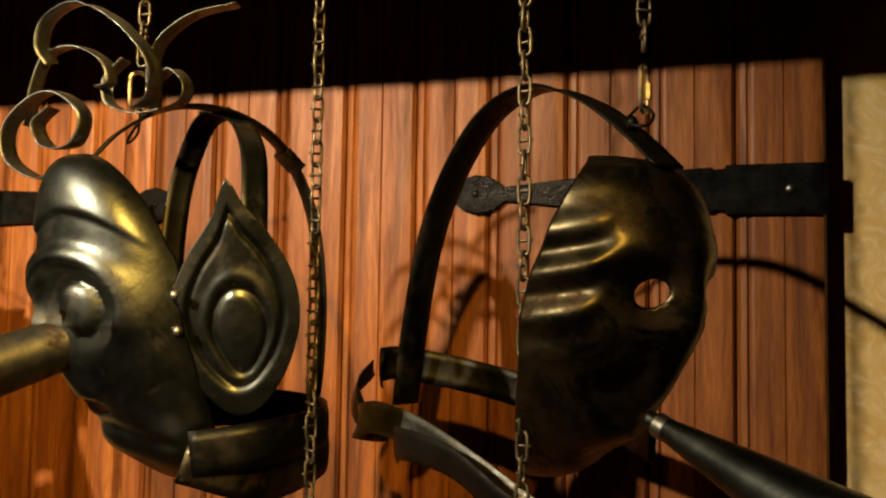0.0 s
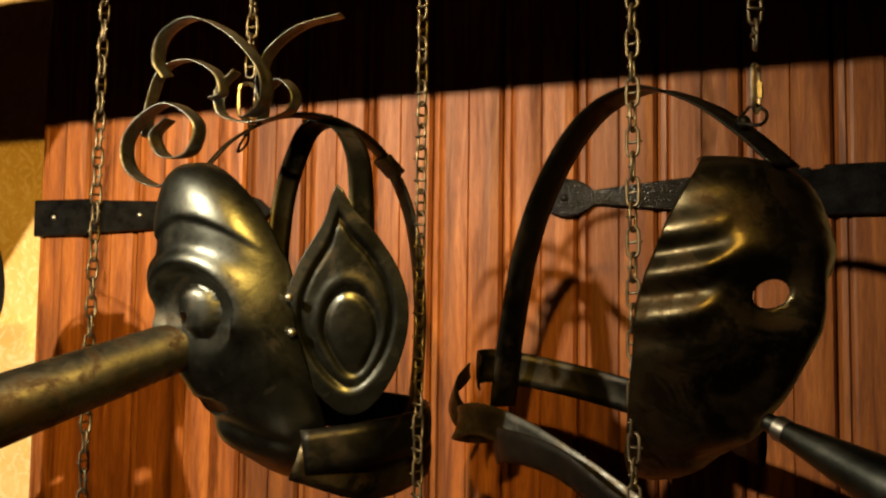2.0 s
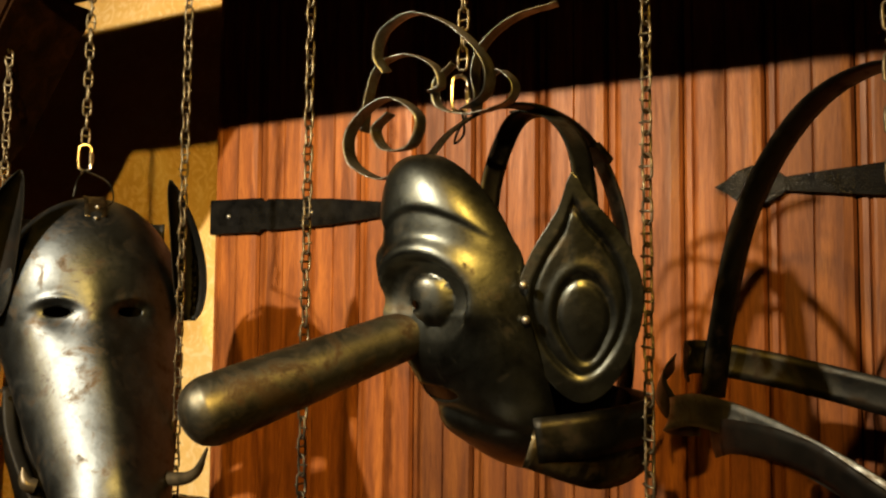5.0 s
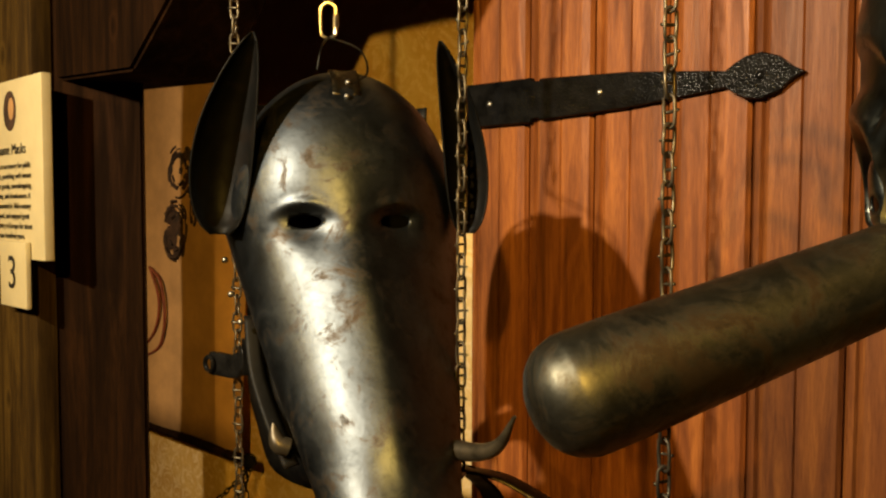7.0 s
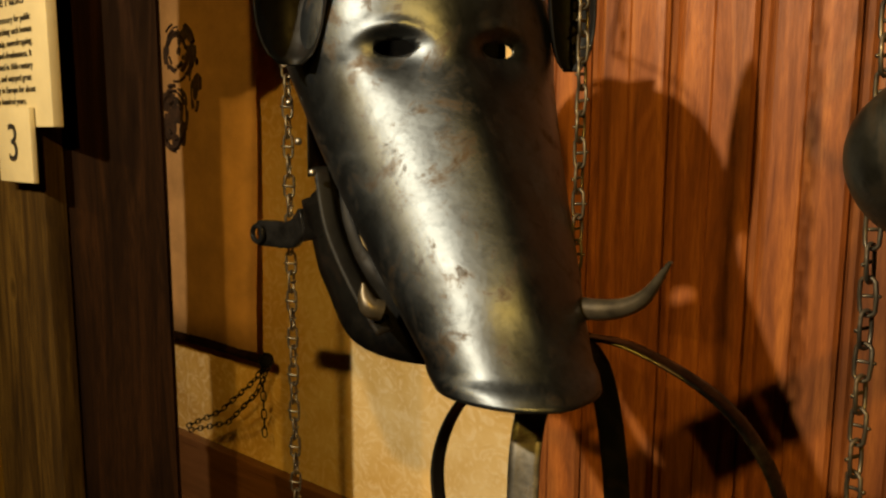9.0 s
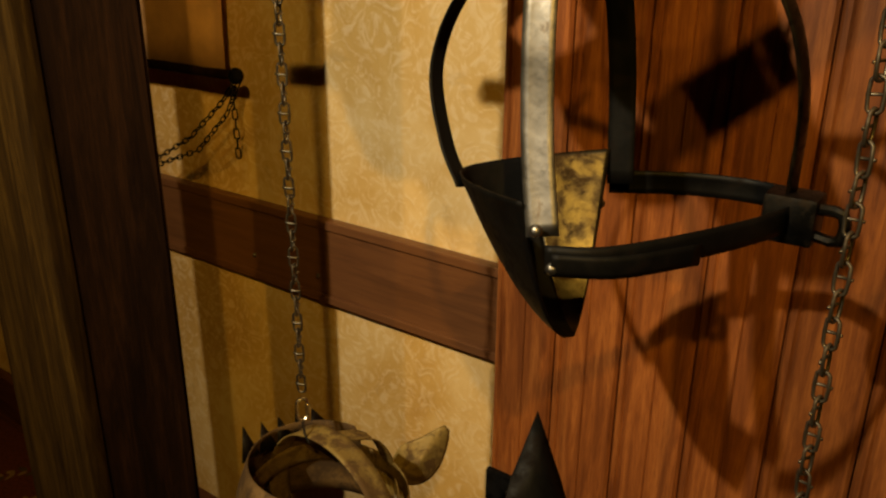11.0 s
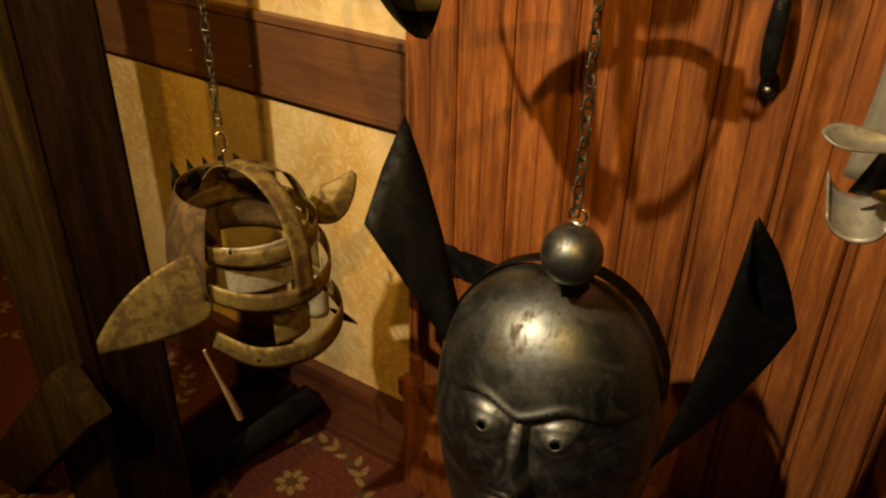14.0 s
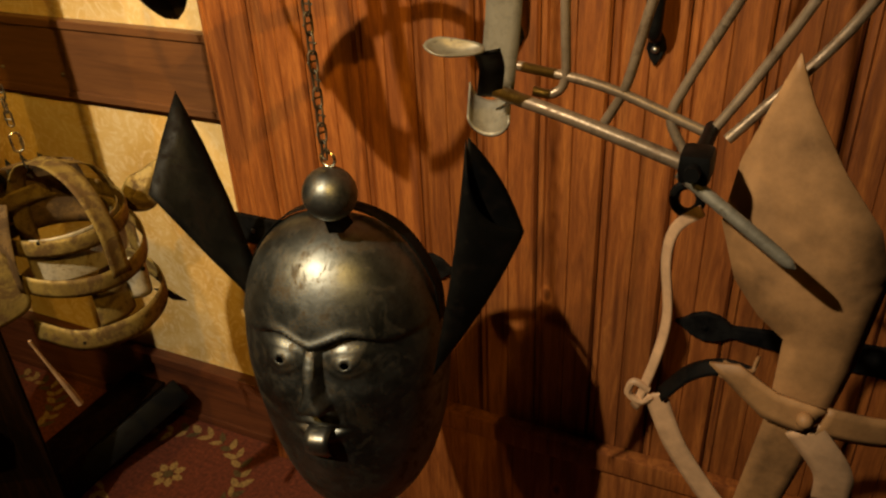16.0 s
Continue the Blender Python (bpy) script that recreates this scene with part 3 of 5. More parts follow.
TOP = 1.865
PITCH = 0.0164
STEEL_LABEL = "tarnished steel link chain hanging from the timber beam"
chain([(-0.204, 0.612, TOP), (-0.202, 0.612, 1.12)], LINK, PITCH, STEEL_LABEL, 25)
chain([(-0.048, 0.592, TOP), (-0.046, 0.590, 1.10)], LINK, PITCH, STEEL_LABEL, 60)
chain([(-0.513, 0.620, TOP), (-0.503, 0.602, 0.897)], LINK, PITCH, STEEL_LABEL, 50)
chain([(-0.684, 0.638, TOP), (-0.684, 0.636, 1.305)], LINK, PITCH, STEEL_LABEL, 10)
chain([(-0.951, 0.621, TOP), (-0.953, 0.622, 0.853)], LINK, PITCH, STEEL_LABEL, 35)
chain([(-0.838, 0.642, TOP), (-0.841, 0.642, 1.680)], LINK, PITCH, STEEL_LABEL, 35)
chain([(-0.350, 0.610, TOP), (-0.352, 0.609, 1.690)], LINK, PITCH, STEEL_LABEL, 15)
chain([(0.028, 0.598, TOP), (0.028, 0.598, 1.672)], LINK, PITCH, STEEL_LABEL, 70)
chain([(-1.63, 0.945, 0.919), (-1.535, 0.945, 0.967), (-1.446, 0.945, 1.035), (-1.414, 0.945, 1.066)], LINK_DARK, 0.0152, "dark iron chain slung from the scroll rod", 0, "scroll chains")
chain([(-1.64, 0.955, 0.905), (-1.53, 0.955, 0.945), (-1.446, 0.952, 1.015), (-1.41, 0.95, 1.066)], LINK_DARK, 0.0152, "dark iron chain slung from the scroll rod", 0, "scroll chains")
chain([(-1.414, 0.942, 1.066), (-1.417, 0.945, 0.948)], LINK_DARK, 0.0152, "dark iron chain slung from the scroll rod", 0, "scroll chains")
chain([(-2.48, 1.0, 1.073), (-2.42, 1.0, 1.045), (-2.43, 1.0, 0.925)], LINK_DARK, 0.0152, "dark iron chain slung from the scroll rod", 0, "scroll chains")


def quick_link(place, turn, long=0.030, wide=0.0135):
    ob = thing("quick_link", place, "zinc-plated steel quick link with a screw sleeve", "connector", "quick links")
    m = Matrix.Translation(place) @ pose(0, 0, 0, 0, 0, turn)
    h, w = long / 2, wide / 2
    line = []
    for k in range(16):
        a = 2 * math.pi * k / 16
        line.append(m @ Vector((w * math.cos(a), 0, (h - w) * (1 if math.sin(a) > 0.01 else -1 if math.sin(a) < -0.01 else 0) + w * math.sin(a))))
    part("ring", tube(line, 0.0015, 8, 2, closed=True), LINK_ZINC, ob)
    part("sleeve", tube([m @ Vector((w, 0, -0.005)), m @ Vector((w, 0, 0.005))], 0.0026, 6, 1), LINK_ZINC, ob)
    return ob


quick_link((-0.354, 0.609, 1.672), 40)
quick_link((0.028, 0.598, 1.650), 72)
quick_link((-0.841, 0.642, 1.660), 48)
quick_link((-0.954, 0.622, 0.835), 60, 0.024, 0.011)


def wire_loop(points, parent, radius=0.0011, material=None):
    return part("wire_loop", tube(points, radius, 6, 6), material or IRON_DARK, parent)


# ---- the long-nosed mask with leaf ears ----
def head_frame(x, y, z, turn, nod=0.0, tilt=0.0):
    """A mask's own frame: x to the side, -y to the front, z up."""
    return Matrix.Translation((x, y, z)) @ pose(0, 0, 0, 0, 0, turn) @ pose(0, 0, 0, nod, tilt, 0)


def long_nosed_mask():
    m = head_frame(-0.325, 0.612, 1.5, -39)
    ob = thing("long_nosed_mask", (-0.325, 0.612, 1.36), "patinated iron mask with long blunt nose, leaf ears and curled ribbons", "mask")
    ex, ez = 0.030, 0.004

    def face(u, v):
        z = -0.128 + 0.242 * (v + 1) / 2
        s = (z + 0.007) / 0.1212
        k = max(0.0, 1 - abs(s) ** (2.5 if s > 0 else 3.4))
        w = 0.074 * k ** 0.45 * (1 - 0.10 * max(0, -s))
        a = radians(92) * u
        x = w * math.sin(a)
        f = 0.012 + 0.064 * k ** 0.46 * math.cos(a) + 0.044 * max(0.0, s) ** 2.2 - 0.050 * max(0.0, -s) ** 1.1
        f += 0.010 * bell(x, 0.040) * bell(z - 0.035, 0.055)
        e = ex if x >= 0 else -ex
        r = math.hypot(x - e, z - ez)
        over = step(z - ez + 0.016, 0.008)
        f += 0.0090 * over * (step(r - 0.030, 0.0020) - step(r - 0.041, 0.005))
        f += 0.0032 * over * step(math.hypot((x - e) * 1.32, z - ez) - 0.066, 0.0016) * step(0.078 - abs(x), 0.004)
        f += 0.0135 * max(0.0, 1 - ((x - e) / 0.0145) ** 2 - ((z - ez) / 0.0185) ** 2) ** 0.6 - 0.0150 * bell(r, 0.0265)
        f += 0.008 * bell(x, 0.018) * bell(z + 0.02, 0.05)
        f -= 0.004 * bell(z + 0.075 + 6 * x * x, 0.006) * bell(x, 0.06)
        f += 0.005 * bell(z + 0.094 + 4 * x * x, 0.010) * bell(x, 0.04)
        return (x, -f, z)

    holes = [(0.206, 0.060, 0.036, 0.030), (-0.206, 0.060, 0.036, 0.030), (0.06, -0.48, 0.24, 0.050)]
    part("face", surface(face, 120, 120, holes, m), IRON_GREEN, ob, solid=0.0014)
    # nose
    root, tip = m @ Vector((0, -0.062, -0.018)), Vector((-0.464, 0.446, 1.427))
    d = (tip - root).normalized()
    pts = [root, root + d * 0.03, root + d * 0.08, tip - d * 0.012, tip + d * 0.004, tip + d * 0.013, tip + d * 0.0175, tip + d * 0.019]
    part("nose", tube(pts, [0.0195, 0.0195, 0.0215, 0.0245, 0.0232, 0.0175, 0.009, 0.002], 28, 6), IRON_NOSE, ob, "long blunt worn iron nose")
    # leaf ears
    shape = [(0.0, 0.092), (-0.010, 0.066), (-0.030, 0.034), (-0.041, 0.004), (-0.040, -0.024), (-0.029, -0.054), (-0.013, -0.075), (0.002, -0.081), (0.018, -0.071), (0.034, -0.044), (0.043, -0.010), (0.040, 0.022), (0.026, 0.052), (0.010, 0.074)]
    rim = outline_of(shape)

    def relief(s, a):
        x, z = rim(a) * s * math.cos(a), rim(a) * s * math.sin(a)
        oval = math.hypot((x - 0.003) / (0.018 * (1 - 0.25 * step(-z - 0.03, 0.01))), (z + 0.018) / 0.031)
        return 0.0016 * step(s - 0.78, 0.03) - 0.0022 * bell(s - 0.73, 0.04) - 0.0022 * bell(oval - 1, 0.13) + 0.0012 * bell(oval - 1.30, 0.16) + 0.0012 * bell(oval, 0.8) - 0.003 * s
    ear_m = head_frame(-0.241, 0.566, 1.507, 18, 12, -3) @ Matrix.Diagonal((1.03, 1, 0.95, 1))
    ear = part("ear", leaf(rim, relief, ear_m, 52, 128), IRON_GREEN, ob, "embossed leaf-shaped ear", solid=0.0012)
    for z in (0.012, -0.014):
        rivet(ear_m @ Vector((-0.0355, -0.0065, z)), 0.0032, ear)
    far_m = m @ pose(-0.088, 0.01, 0.0, 0, 0, -75)
    part("ear", leaf(rim, relief, far_m), IRON_GREEN, ob, "embossed leaf-shaped ear", solid=0.0012)

    def at(x, f, z):
        return m @ Vector((x, -f, z))
    side = m.to_3x3() @ Vector((1, 0, 0))
    front = m.to_3x3() @ Vector((0, -1, 0))
    hoop = part("head_band", band([at(0, 0.062, 0.106), at(0, 0.035, 0.138), at(0, -0.005, 0.160), at(0, -0.05, 0.160), at(0, -0.09, 0.138), at(0, -0.118, 0.09), at(0, -0.13, 0.02), at(0, -0.128, -0.06), at(0, -0.115, -0.10)], 0.019, side), IRON_DARK, ob, solid=0.0018)
    part("buckle", box(bmesh.new(), (-0.013, -0.003, -0.010), (0.013, 0.003, 0.010), 0.001, m @ pose(0, 0.098, 0.128, 48, 0, 0)), IRON_DARK, hoop)
    part("cross_band", band([(-0.300, 0.660, 1.664), (-0.322, 0.657, 1.658), (-0.338, 0.662, 1.637), (-0.349, 0.662, 1.603), (-0.350, 0.655, 1.560), (-0.348, 0.650, 1.52)], 0.020, front), IRON_DARK, ob, solid=0.0015)
    part("cross_band", band([(-0.325, 0.660, 1.664), (-0.308, 0.655, 1.662), (-0.281, 0.640, 1.650), (-0.258, 0.617, 1.624), (-0.246, 0.600, 1.588), (-0.240, 0.590, 1.54)], 0.020, front), IRON_GREEN, ob, solid=0.0015)
    ring = [at(0.066, 0.0, -0.095), at(0.085, -0.05, -0.088), at(0.06, -0.105, -0.085), at(0, -0.125, -0.085), at(-0.06, -0.105, -0.085), at(-0.085, -0.05, -0.088), at(-0.064, 0.0, -0.095)]
    part("neck_band", band(ring, 0.032), IRON_DARK, ob, solid=0.0018)
    part("jaw_band", band([at(0.064, 0.005, -0.10), at(0.075, -0.05, -0.117), at(0.05, -0.11, -0.11), at(0, -0.135, -0.105)], 0.028), IRON_BRONZE, ob, solid=0.0018)
    # curled ribbons
    y = Vector((0.28, 1, 0.12))
    for pts, w, mat in (
        ([(-0.352, 0.556, 1.612), (-0.371, 0.556, 1.606), (-0.397, 0.560, 1.598), (-0.424, 0.560, 1.612), (-0.428, 0.560, 1.635), (-0.412, 0.562, 1.655), (-0.390, 0.564, 1.662), (-0.368, 0.566, 1.646), (-0.374, 0.566, 1.624), (-0.396, 0.565, 1.622), (-0.406, 0.564, 1.638), (-0.392, 0.563, 1.650)], 0.0125, IRON_WORN),
        ([(-0.340, 0.590, 1.654), (-0.312, 0.570, 1.660), (-0.310, 0.562, 1.682), (-0.334, 0.558, 1.709), (-0.368, 0.558, 1.725), (-0.396, 0.560, 1.716), (-0.404, 0.562, 1.697), (-0.398, 0.566, 1.684)], 0.0125, IRON_WORN),
        ([(-0.424, 0.575, 1.640), (-0.420, 0.575, 1.668), (-0.409, 0.575, 1.693), (-0.384, 0.575, 1.699), (-0.361, 0.577, 1.688), (-0.355, 0.578, 1.672), (-0.366, 0.578, 1.668)], 0.0105, IRON_WORN),
        ([(-0.340, 0.610, 1.655), (-0.335, 0.604, 1.668), (-0.337, 0.602, 1.687), (-0.328, 0.602, 1.709), (-0.304, 0.606, 1.727), (-0.271, 0.612, 1.735)], 0.012, IRON_WORN),
        ([(-0.348, 0.585, 1.690), (-0.363, 0.585, 1.676), (-0.361, 0.585, 1.658), (-0.343, 0.586, 1.650), (-0.323, 0.588, 1.650), (-0.301, 0.588, 1.656), (-0.297, 0.588, 1.669), (-0.309, 0.588, 1.681), (-0.321, 0.588, 1.675)], 0.0105, IRON_WORN),
    ):
        part("ribbon", band(pts, w, y, 10), mat, ob, "curled iron ribbon", solid=0.0009)
    wire_loop([(-0.354, 0.609, 1.659), (-0.347, 0.606, 1.652), (-0.352, 0.600, 1.638), (-0.350, 0.592, 1.628), (-0.344, 0.596, 1.636), (-0.352, 0.609, 1.658)], ob)
    rivet(at(-0.006, 0.068, 0.100), 0.003, ob)
    rivet(at(0.006, 0.068, 0.100), 0.003, ob)


long_nosed_mask()


# ---- the mask with the mouth horn ----
def horned_mask():
    m = head_frame(-0.012, 0.622, 1.52, 50)
    ob = thing("trumpet_mask", (-0.012, 0.622, 1.39), "browned iron face mask with round eyes and mouth trumpet", "mask")

    def face(u, v):
        z = -0.128 + 0.216 * (v + 1) / 2
        s = (z + 0.02) / 0.1082
        k = max(0.0, 1 - abs(s) ** (5.0 if s > 0 else 2.6))
        w = 0.074 * k ** (0.36 if s > 0 else 0.46) * (1 - 0.36 * max(0.0, -s) ** 0.85)
        d = (0.088 - 0.014 * step(-s, 0.2)) * k ** (0.34 if s > 0 else 0.40)
        a = radians(76) * u * (1 - 0.42 * max(0.0, s) ** 1.6)
        x = w * math.sin(a)
        f = 0.0 + d * math.cos(a) - 0.052 * max(0.0, -s) ** 1.25
        f += 0.011 * bell(x, 0.016) * step(0.012 - z, 0.012) * step(z + 0.072, 0.008)
        f += 0.006 * bell(z - 0.024, 0.013) * bell(x, 0.06)
        for e in (-0.025, 0.033):
            f -= 0.008 * bell(math.hypot(x - e, z), 0.019)
        f += 0.007 * bell(z + 0.086, 0.011) * bell(x, 0.03)
        f -= 0.005 * bell(z + 0.104, 0.008) * bell(x, 0.03)
        if abs(u) > 0.45:
            wave = math.sin((z - 0.03 + 0.3 * (abs(x) - 0.07)) * 2 * math.pi / 0.026)
            f += 0.0028 * wave * step(abs(u) - 0.60, 0.07) * bell(z - 0.012, 0.036)
            x += 0.0026 * wave * step(abs(u) - 0.60, 0.07) * bell(z - 0.012, 0.036) * (1 if u > 0 else -1)
        return (x, -f, z)

    part("face", surface(face, 100, 110, [(-0.235, 0.19, 0.090, 0.078), (0.34, 0.19, 0.090, 0.078)], m), IRON_BRONZE, ob, solid=0.0014)

    def at(x, f, z):
        return m @ Vector((x, -f, z))
    side = m.to_3x3() @ Vector((1, 0, 0))
    root = at(-0.004, 0.070, -0.078)
    d = (m.to_3x3() @ Vector((0.10, -1, -0.36))).normalized()
    horn = part("trumpet", tube([root - d * 0.01, root, root + d * 0.05, root + d * 0.11, root + d * 0.17], [0.005, 0.006, 0.013, 0.021, 0.030], 24, 6, caps=False), IRON_GREEN, ob, "flared iron mouth trumpet", solid=0.001)
    part("collar", tube([root - d * 0.003, root + d * 0.004], 0.0075, 16, 1), STEEL_RAW, horn)
    part("head_band", band([at(0, 0.072, 0.077), at(0, 0.043, 0.103), at(0, 0.006, 0.129), at(0, -0.045, 0.149), at(0, -0.10, 0.140), at(0, -0.148, 0.102), at(0, -0.185, 0.045), at(0, -0.208, -0.03), at(0, -0.222, -0.10)], 0.027, side), IRON_DARK, ob, solid=0.0018)
    rivet(at(0, 0.042, 0.108), 0.005, ob, IRON_DARK)
    up = Vector((0, 0, 1))
    part("neck_band", band([at(0.07, 0.0, -0.105), at(0.095, -0.08, -0.098), at(0.065, -0.18, -0.080), at(0.015, -0.232, -0.067), at(-0.012, -0.240, -0.066), at(-0.022, -0.225, -0.072)], 0.030, up), IRON_DARK, ob, solid=0.0018)
    part("chin_band", band([(0.01, 0.60, 1.352), (-0.03, 0.605, 1.366), (-0.085, 0.632, 1.392), (-0.14, 0.668, 1.411), (-0.185, 0.700, 1.417), (-0.211, 0.722, 1.409), (-0.207, 0.742, 1.402), (-0.190, 0.738, 1.404)], 0.026, (0.25, -0.1, 1)), IRON_WORN, ob, solid=0.0016)
    part("clasp", band([(-0.215, 0.772, 1.450), (-0.224, 0.752, 1.432), (-0.214, 0.735, 1.416), (-0.200, 0.728, 1.410)], 0.022, (0.4, -0.2, 1)), IRON_GREEN, ob, solid=0.0014)
    part("lower_band", band([(-0.175, 0.72, 1.39), (-0.15, 0.66, 1.405), (-0.10, 0.62, 1.402), (-0.05, 0.60, 1.375), (0.0, 0.62, 1.36)], 0.026, (0.1, -0.5, 1)), IRON_BLACK, ob, solid=0.0014)
    wire_loop([(0.028, 0.598, 1.640), (0.034, 0.59, 1.632), (0.030, 0.575, 1.622), (0.018, 0.580, 1.626), (0.024, 0.596, 1.638)], ob)


horned_mask()


# ---- the pig mask ----
def pig_mask():
    m = head_frame(-0.816, 0.636, 1.49, 54)
    ob = thing("pig_mask", (-0.79, 0.62, 1.29), "polished sheet-iron pig mask with long open snout", "mask")

    def face(u, v):
        t = (1 - v) / 2
        z = 0.122 - 0.322 * t
        dome = max(0.0, 1 - ((0.40 - t) / 0.40) ** 2) if t < 0.40 else 1.0
        fade = max(0.0, min(1.0, (t - 0.40) / 0.60))
        w = (0.098 * dome ** 0.5) * (1 - fade) + 0.0455 * fade + 0.010 * math.sin(math.pi * fade) * 0.3
        d = (0.080 * dome ** 0.55) * (1 - fade) + 0.046 * fade
        mid = -0.004 + 0.160 * fade ** 1.30
        spread = 100 + 68 * step(t - 0.72, 0.05)
        a = radians(spread) * u
        x = w * math.sin(a)
        f = mid + d * math.cos(a)
        for e in (-0.035, 0.035):
            r = math.hypot((x - e) / 1.25, z + 0.002)
            f -= 0.0085 * bell(r, 0.013) * step(math.cos(a), 0.2)
            f += 0.0038 * bell(z - 0.012 + 14 * (x - e) ** 2, 0.0042) * bell(x - e, 0.017) * step(math.cos(a), 0.2)
        f += 0.004 * bell(x, 0.02) * bell(z + 0.02, 0.05)
        f += 0.019 * step(t - 0.44, 0.08) * (1 - 0.75 * step(t - 0.86, 0.06)) * (1 - math.sqrt(((x - 0.007) / max(w, 0.004)) ** 2 + 0.0020)) * step(math.cos(a), 0.25)
        lip = step(t - 0.972, 0.006)
        return (0.020 * fade + x * (1 + 0.05 * lip), -(mid + (f - mid) * (1 + 0.05 * lip)), z)

    eyes = [(-0.207, 0.228, 0.078, 0.034), (0.207, 0.228, 0.078, 0.034)]
    part("face", surface(face, 130, 150, eyes, m), IRON_STEEL, ob, solid=0.0014)

    def at(x, f, z):
        return m @ Vector((x, -f, z))
    side = m.to_3x3() @ Vector((1, 0, 0))
    # Unseen black plate added behind the face; its colour gives the eye holes' shade.
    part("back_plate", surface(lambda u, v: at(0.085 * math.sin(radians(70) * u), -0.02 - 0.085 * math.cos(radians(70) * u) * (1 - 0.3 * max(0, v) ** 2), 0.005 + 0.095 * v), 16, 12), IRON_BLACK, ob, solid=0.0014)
    # crown patch with rivets
    part("crown_strap", band([at(0, 0.0410, 0.098), at(0, 0.0235, 0.1145), at(0, -0.006, 0.1245), at(0, -0.06, 0.120), at(0, -0.10, 0.08), at(0, -0.118, 0.0), at(0, -0.115, -0.09)], 0.022, side), IRON_BRONZE, ob, solid=0.0015)
    for p in ((0.0, 0.044, 0.096), (0.002, 0.031, 0.109), (-0.098, -0.004, -0.005), (-0.097, 0.0, -0.035), (-0.092, 0.012, -0.062), (-0.084, 0.026, -0.083), (-0.098, 0.0, 0.022)):
        rivet(at(*p), 0.0026, ob)
    # curled ears
    for s in (-1, 1):
        def ear(u, v, s=s):
            t = (v + 1) / 2
            z = -0.012 + 0.152 * t
            half = (0.056 if s < 0 else 0.044) * max(0.0, 1 - t) ** 0.75 * (t + 0.008) ** 0.42 + 0.0012
            a = radians(84) * u + radians(262)
            r = half
            out = 0.094 + 0.004 * math.sin(math.pi * t) - 0.026 * t ** 1.6
            return (s * (out + r * 0.85 * math.cos(a) + 0.004), -(0.046 + 0.012 * t + r * math.sin(a)), z)
        part("ear", surface(ear, 20, 24, (), m), IRON_BLACK, ob, "curled black iron ear", solid=0.0012)
    # neck ring, jaw and tusks
    part("neck_band", band([at(-0.075, 0.0, -0.115), at(-0.085, -0.05, -0.125), at(-0.06, -0.11, -0.13), at(0, -0.13, -0.13), at(0.06, -0.11, -0.13), at(0.085, -0.05, -0.125), at(0.075, 0.0, -0.115)], 0.032), IRON_BLACK, ob, solid=0.0016)
    jaw = part("lower_jaw", band([at(-0.072, -0.012, -0.095), at(-0.066, 0.018, -0.140), at(-0.048, 0.052, -0.172), at(0, 0.075, -0.180), at(0.048, 0.052, -0.172), at(0.066, 0.018, -0.140), at(0.072, -0.012, -0.095)], 0.062, [(0.3, 0.1, 1), (0.2, 0, 1), (0, 0, 1), (0, 0, 1), (0, 0, 1), (-0.2, 0, 1), (-0.3, 0.1, 1)]), IRON_BLACK, ob, "black iron lower jaw", solid=0.0014)
    part("cheek_band", band([at(-0.076, 0.010, -0.08), at(-0.072, 0.032, -0.12), at(-0.060, 0.06, -0.155), at(-0.046, 0.092, -0.182)], 0.012, side), IRON_BLACK, ob, solid=0.0014)
    for pts in ([at(0.045, 0.115, -0.158), at(0.070, 0.150, -0.160), at(0.085, 0.178, -0.150), at(0.091, 0.200, -0.124)], [at(-0.048, 0.090, -0.168), at(-0.055, 0.090, -0.165), at(-0.058, 0.088, -0.158), at(-0.059, 0.087, -0.150)]):
        part("tusk", tube(pts, [0.007, 0.0068, 0.0048, 0.0012], 12), TUSK, ob, "curved pointed tusk")
    hasp = part("hasp", band([at(-0.085, -0.05, -0.125), (-0.93, 0.605, 1.352), (-0.958, 0.606, 1.350), (-0.975, 0.607, 1.349)], 0.022), HAMMERED, ob, "black pierced locking lug", solid=0.004)
    part("eyelet", tube([(-0.972 + 0.007 * math.cos(a), 0.603, 1.349 + 0.007 * math.sin(a)) for a in [k * math.pi / 5 for k in range(10)]], 0.0022, 8, 2, closed=True), HAMMERED, hasp)
    wire_loop([(-0.841, 0.642, 1.646), at(0.012, 0.02, 0.138), at(0.016, 0.045, 0.116), at(0.004, 0.06, 0.104)], ob, 0.0009)
    wire_loop([(-0.841, 0.642, 1.646), at(-0.018, 0.012, 0.140), at(-0.022, 0.02, 0.120)], ob, 0.0009)


pig_mask()


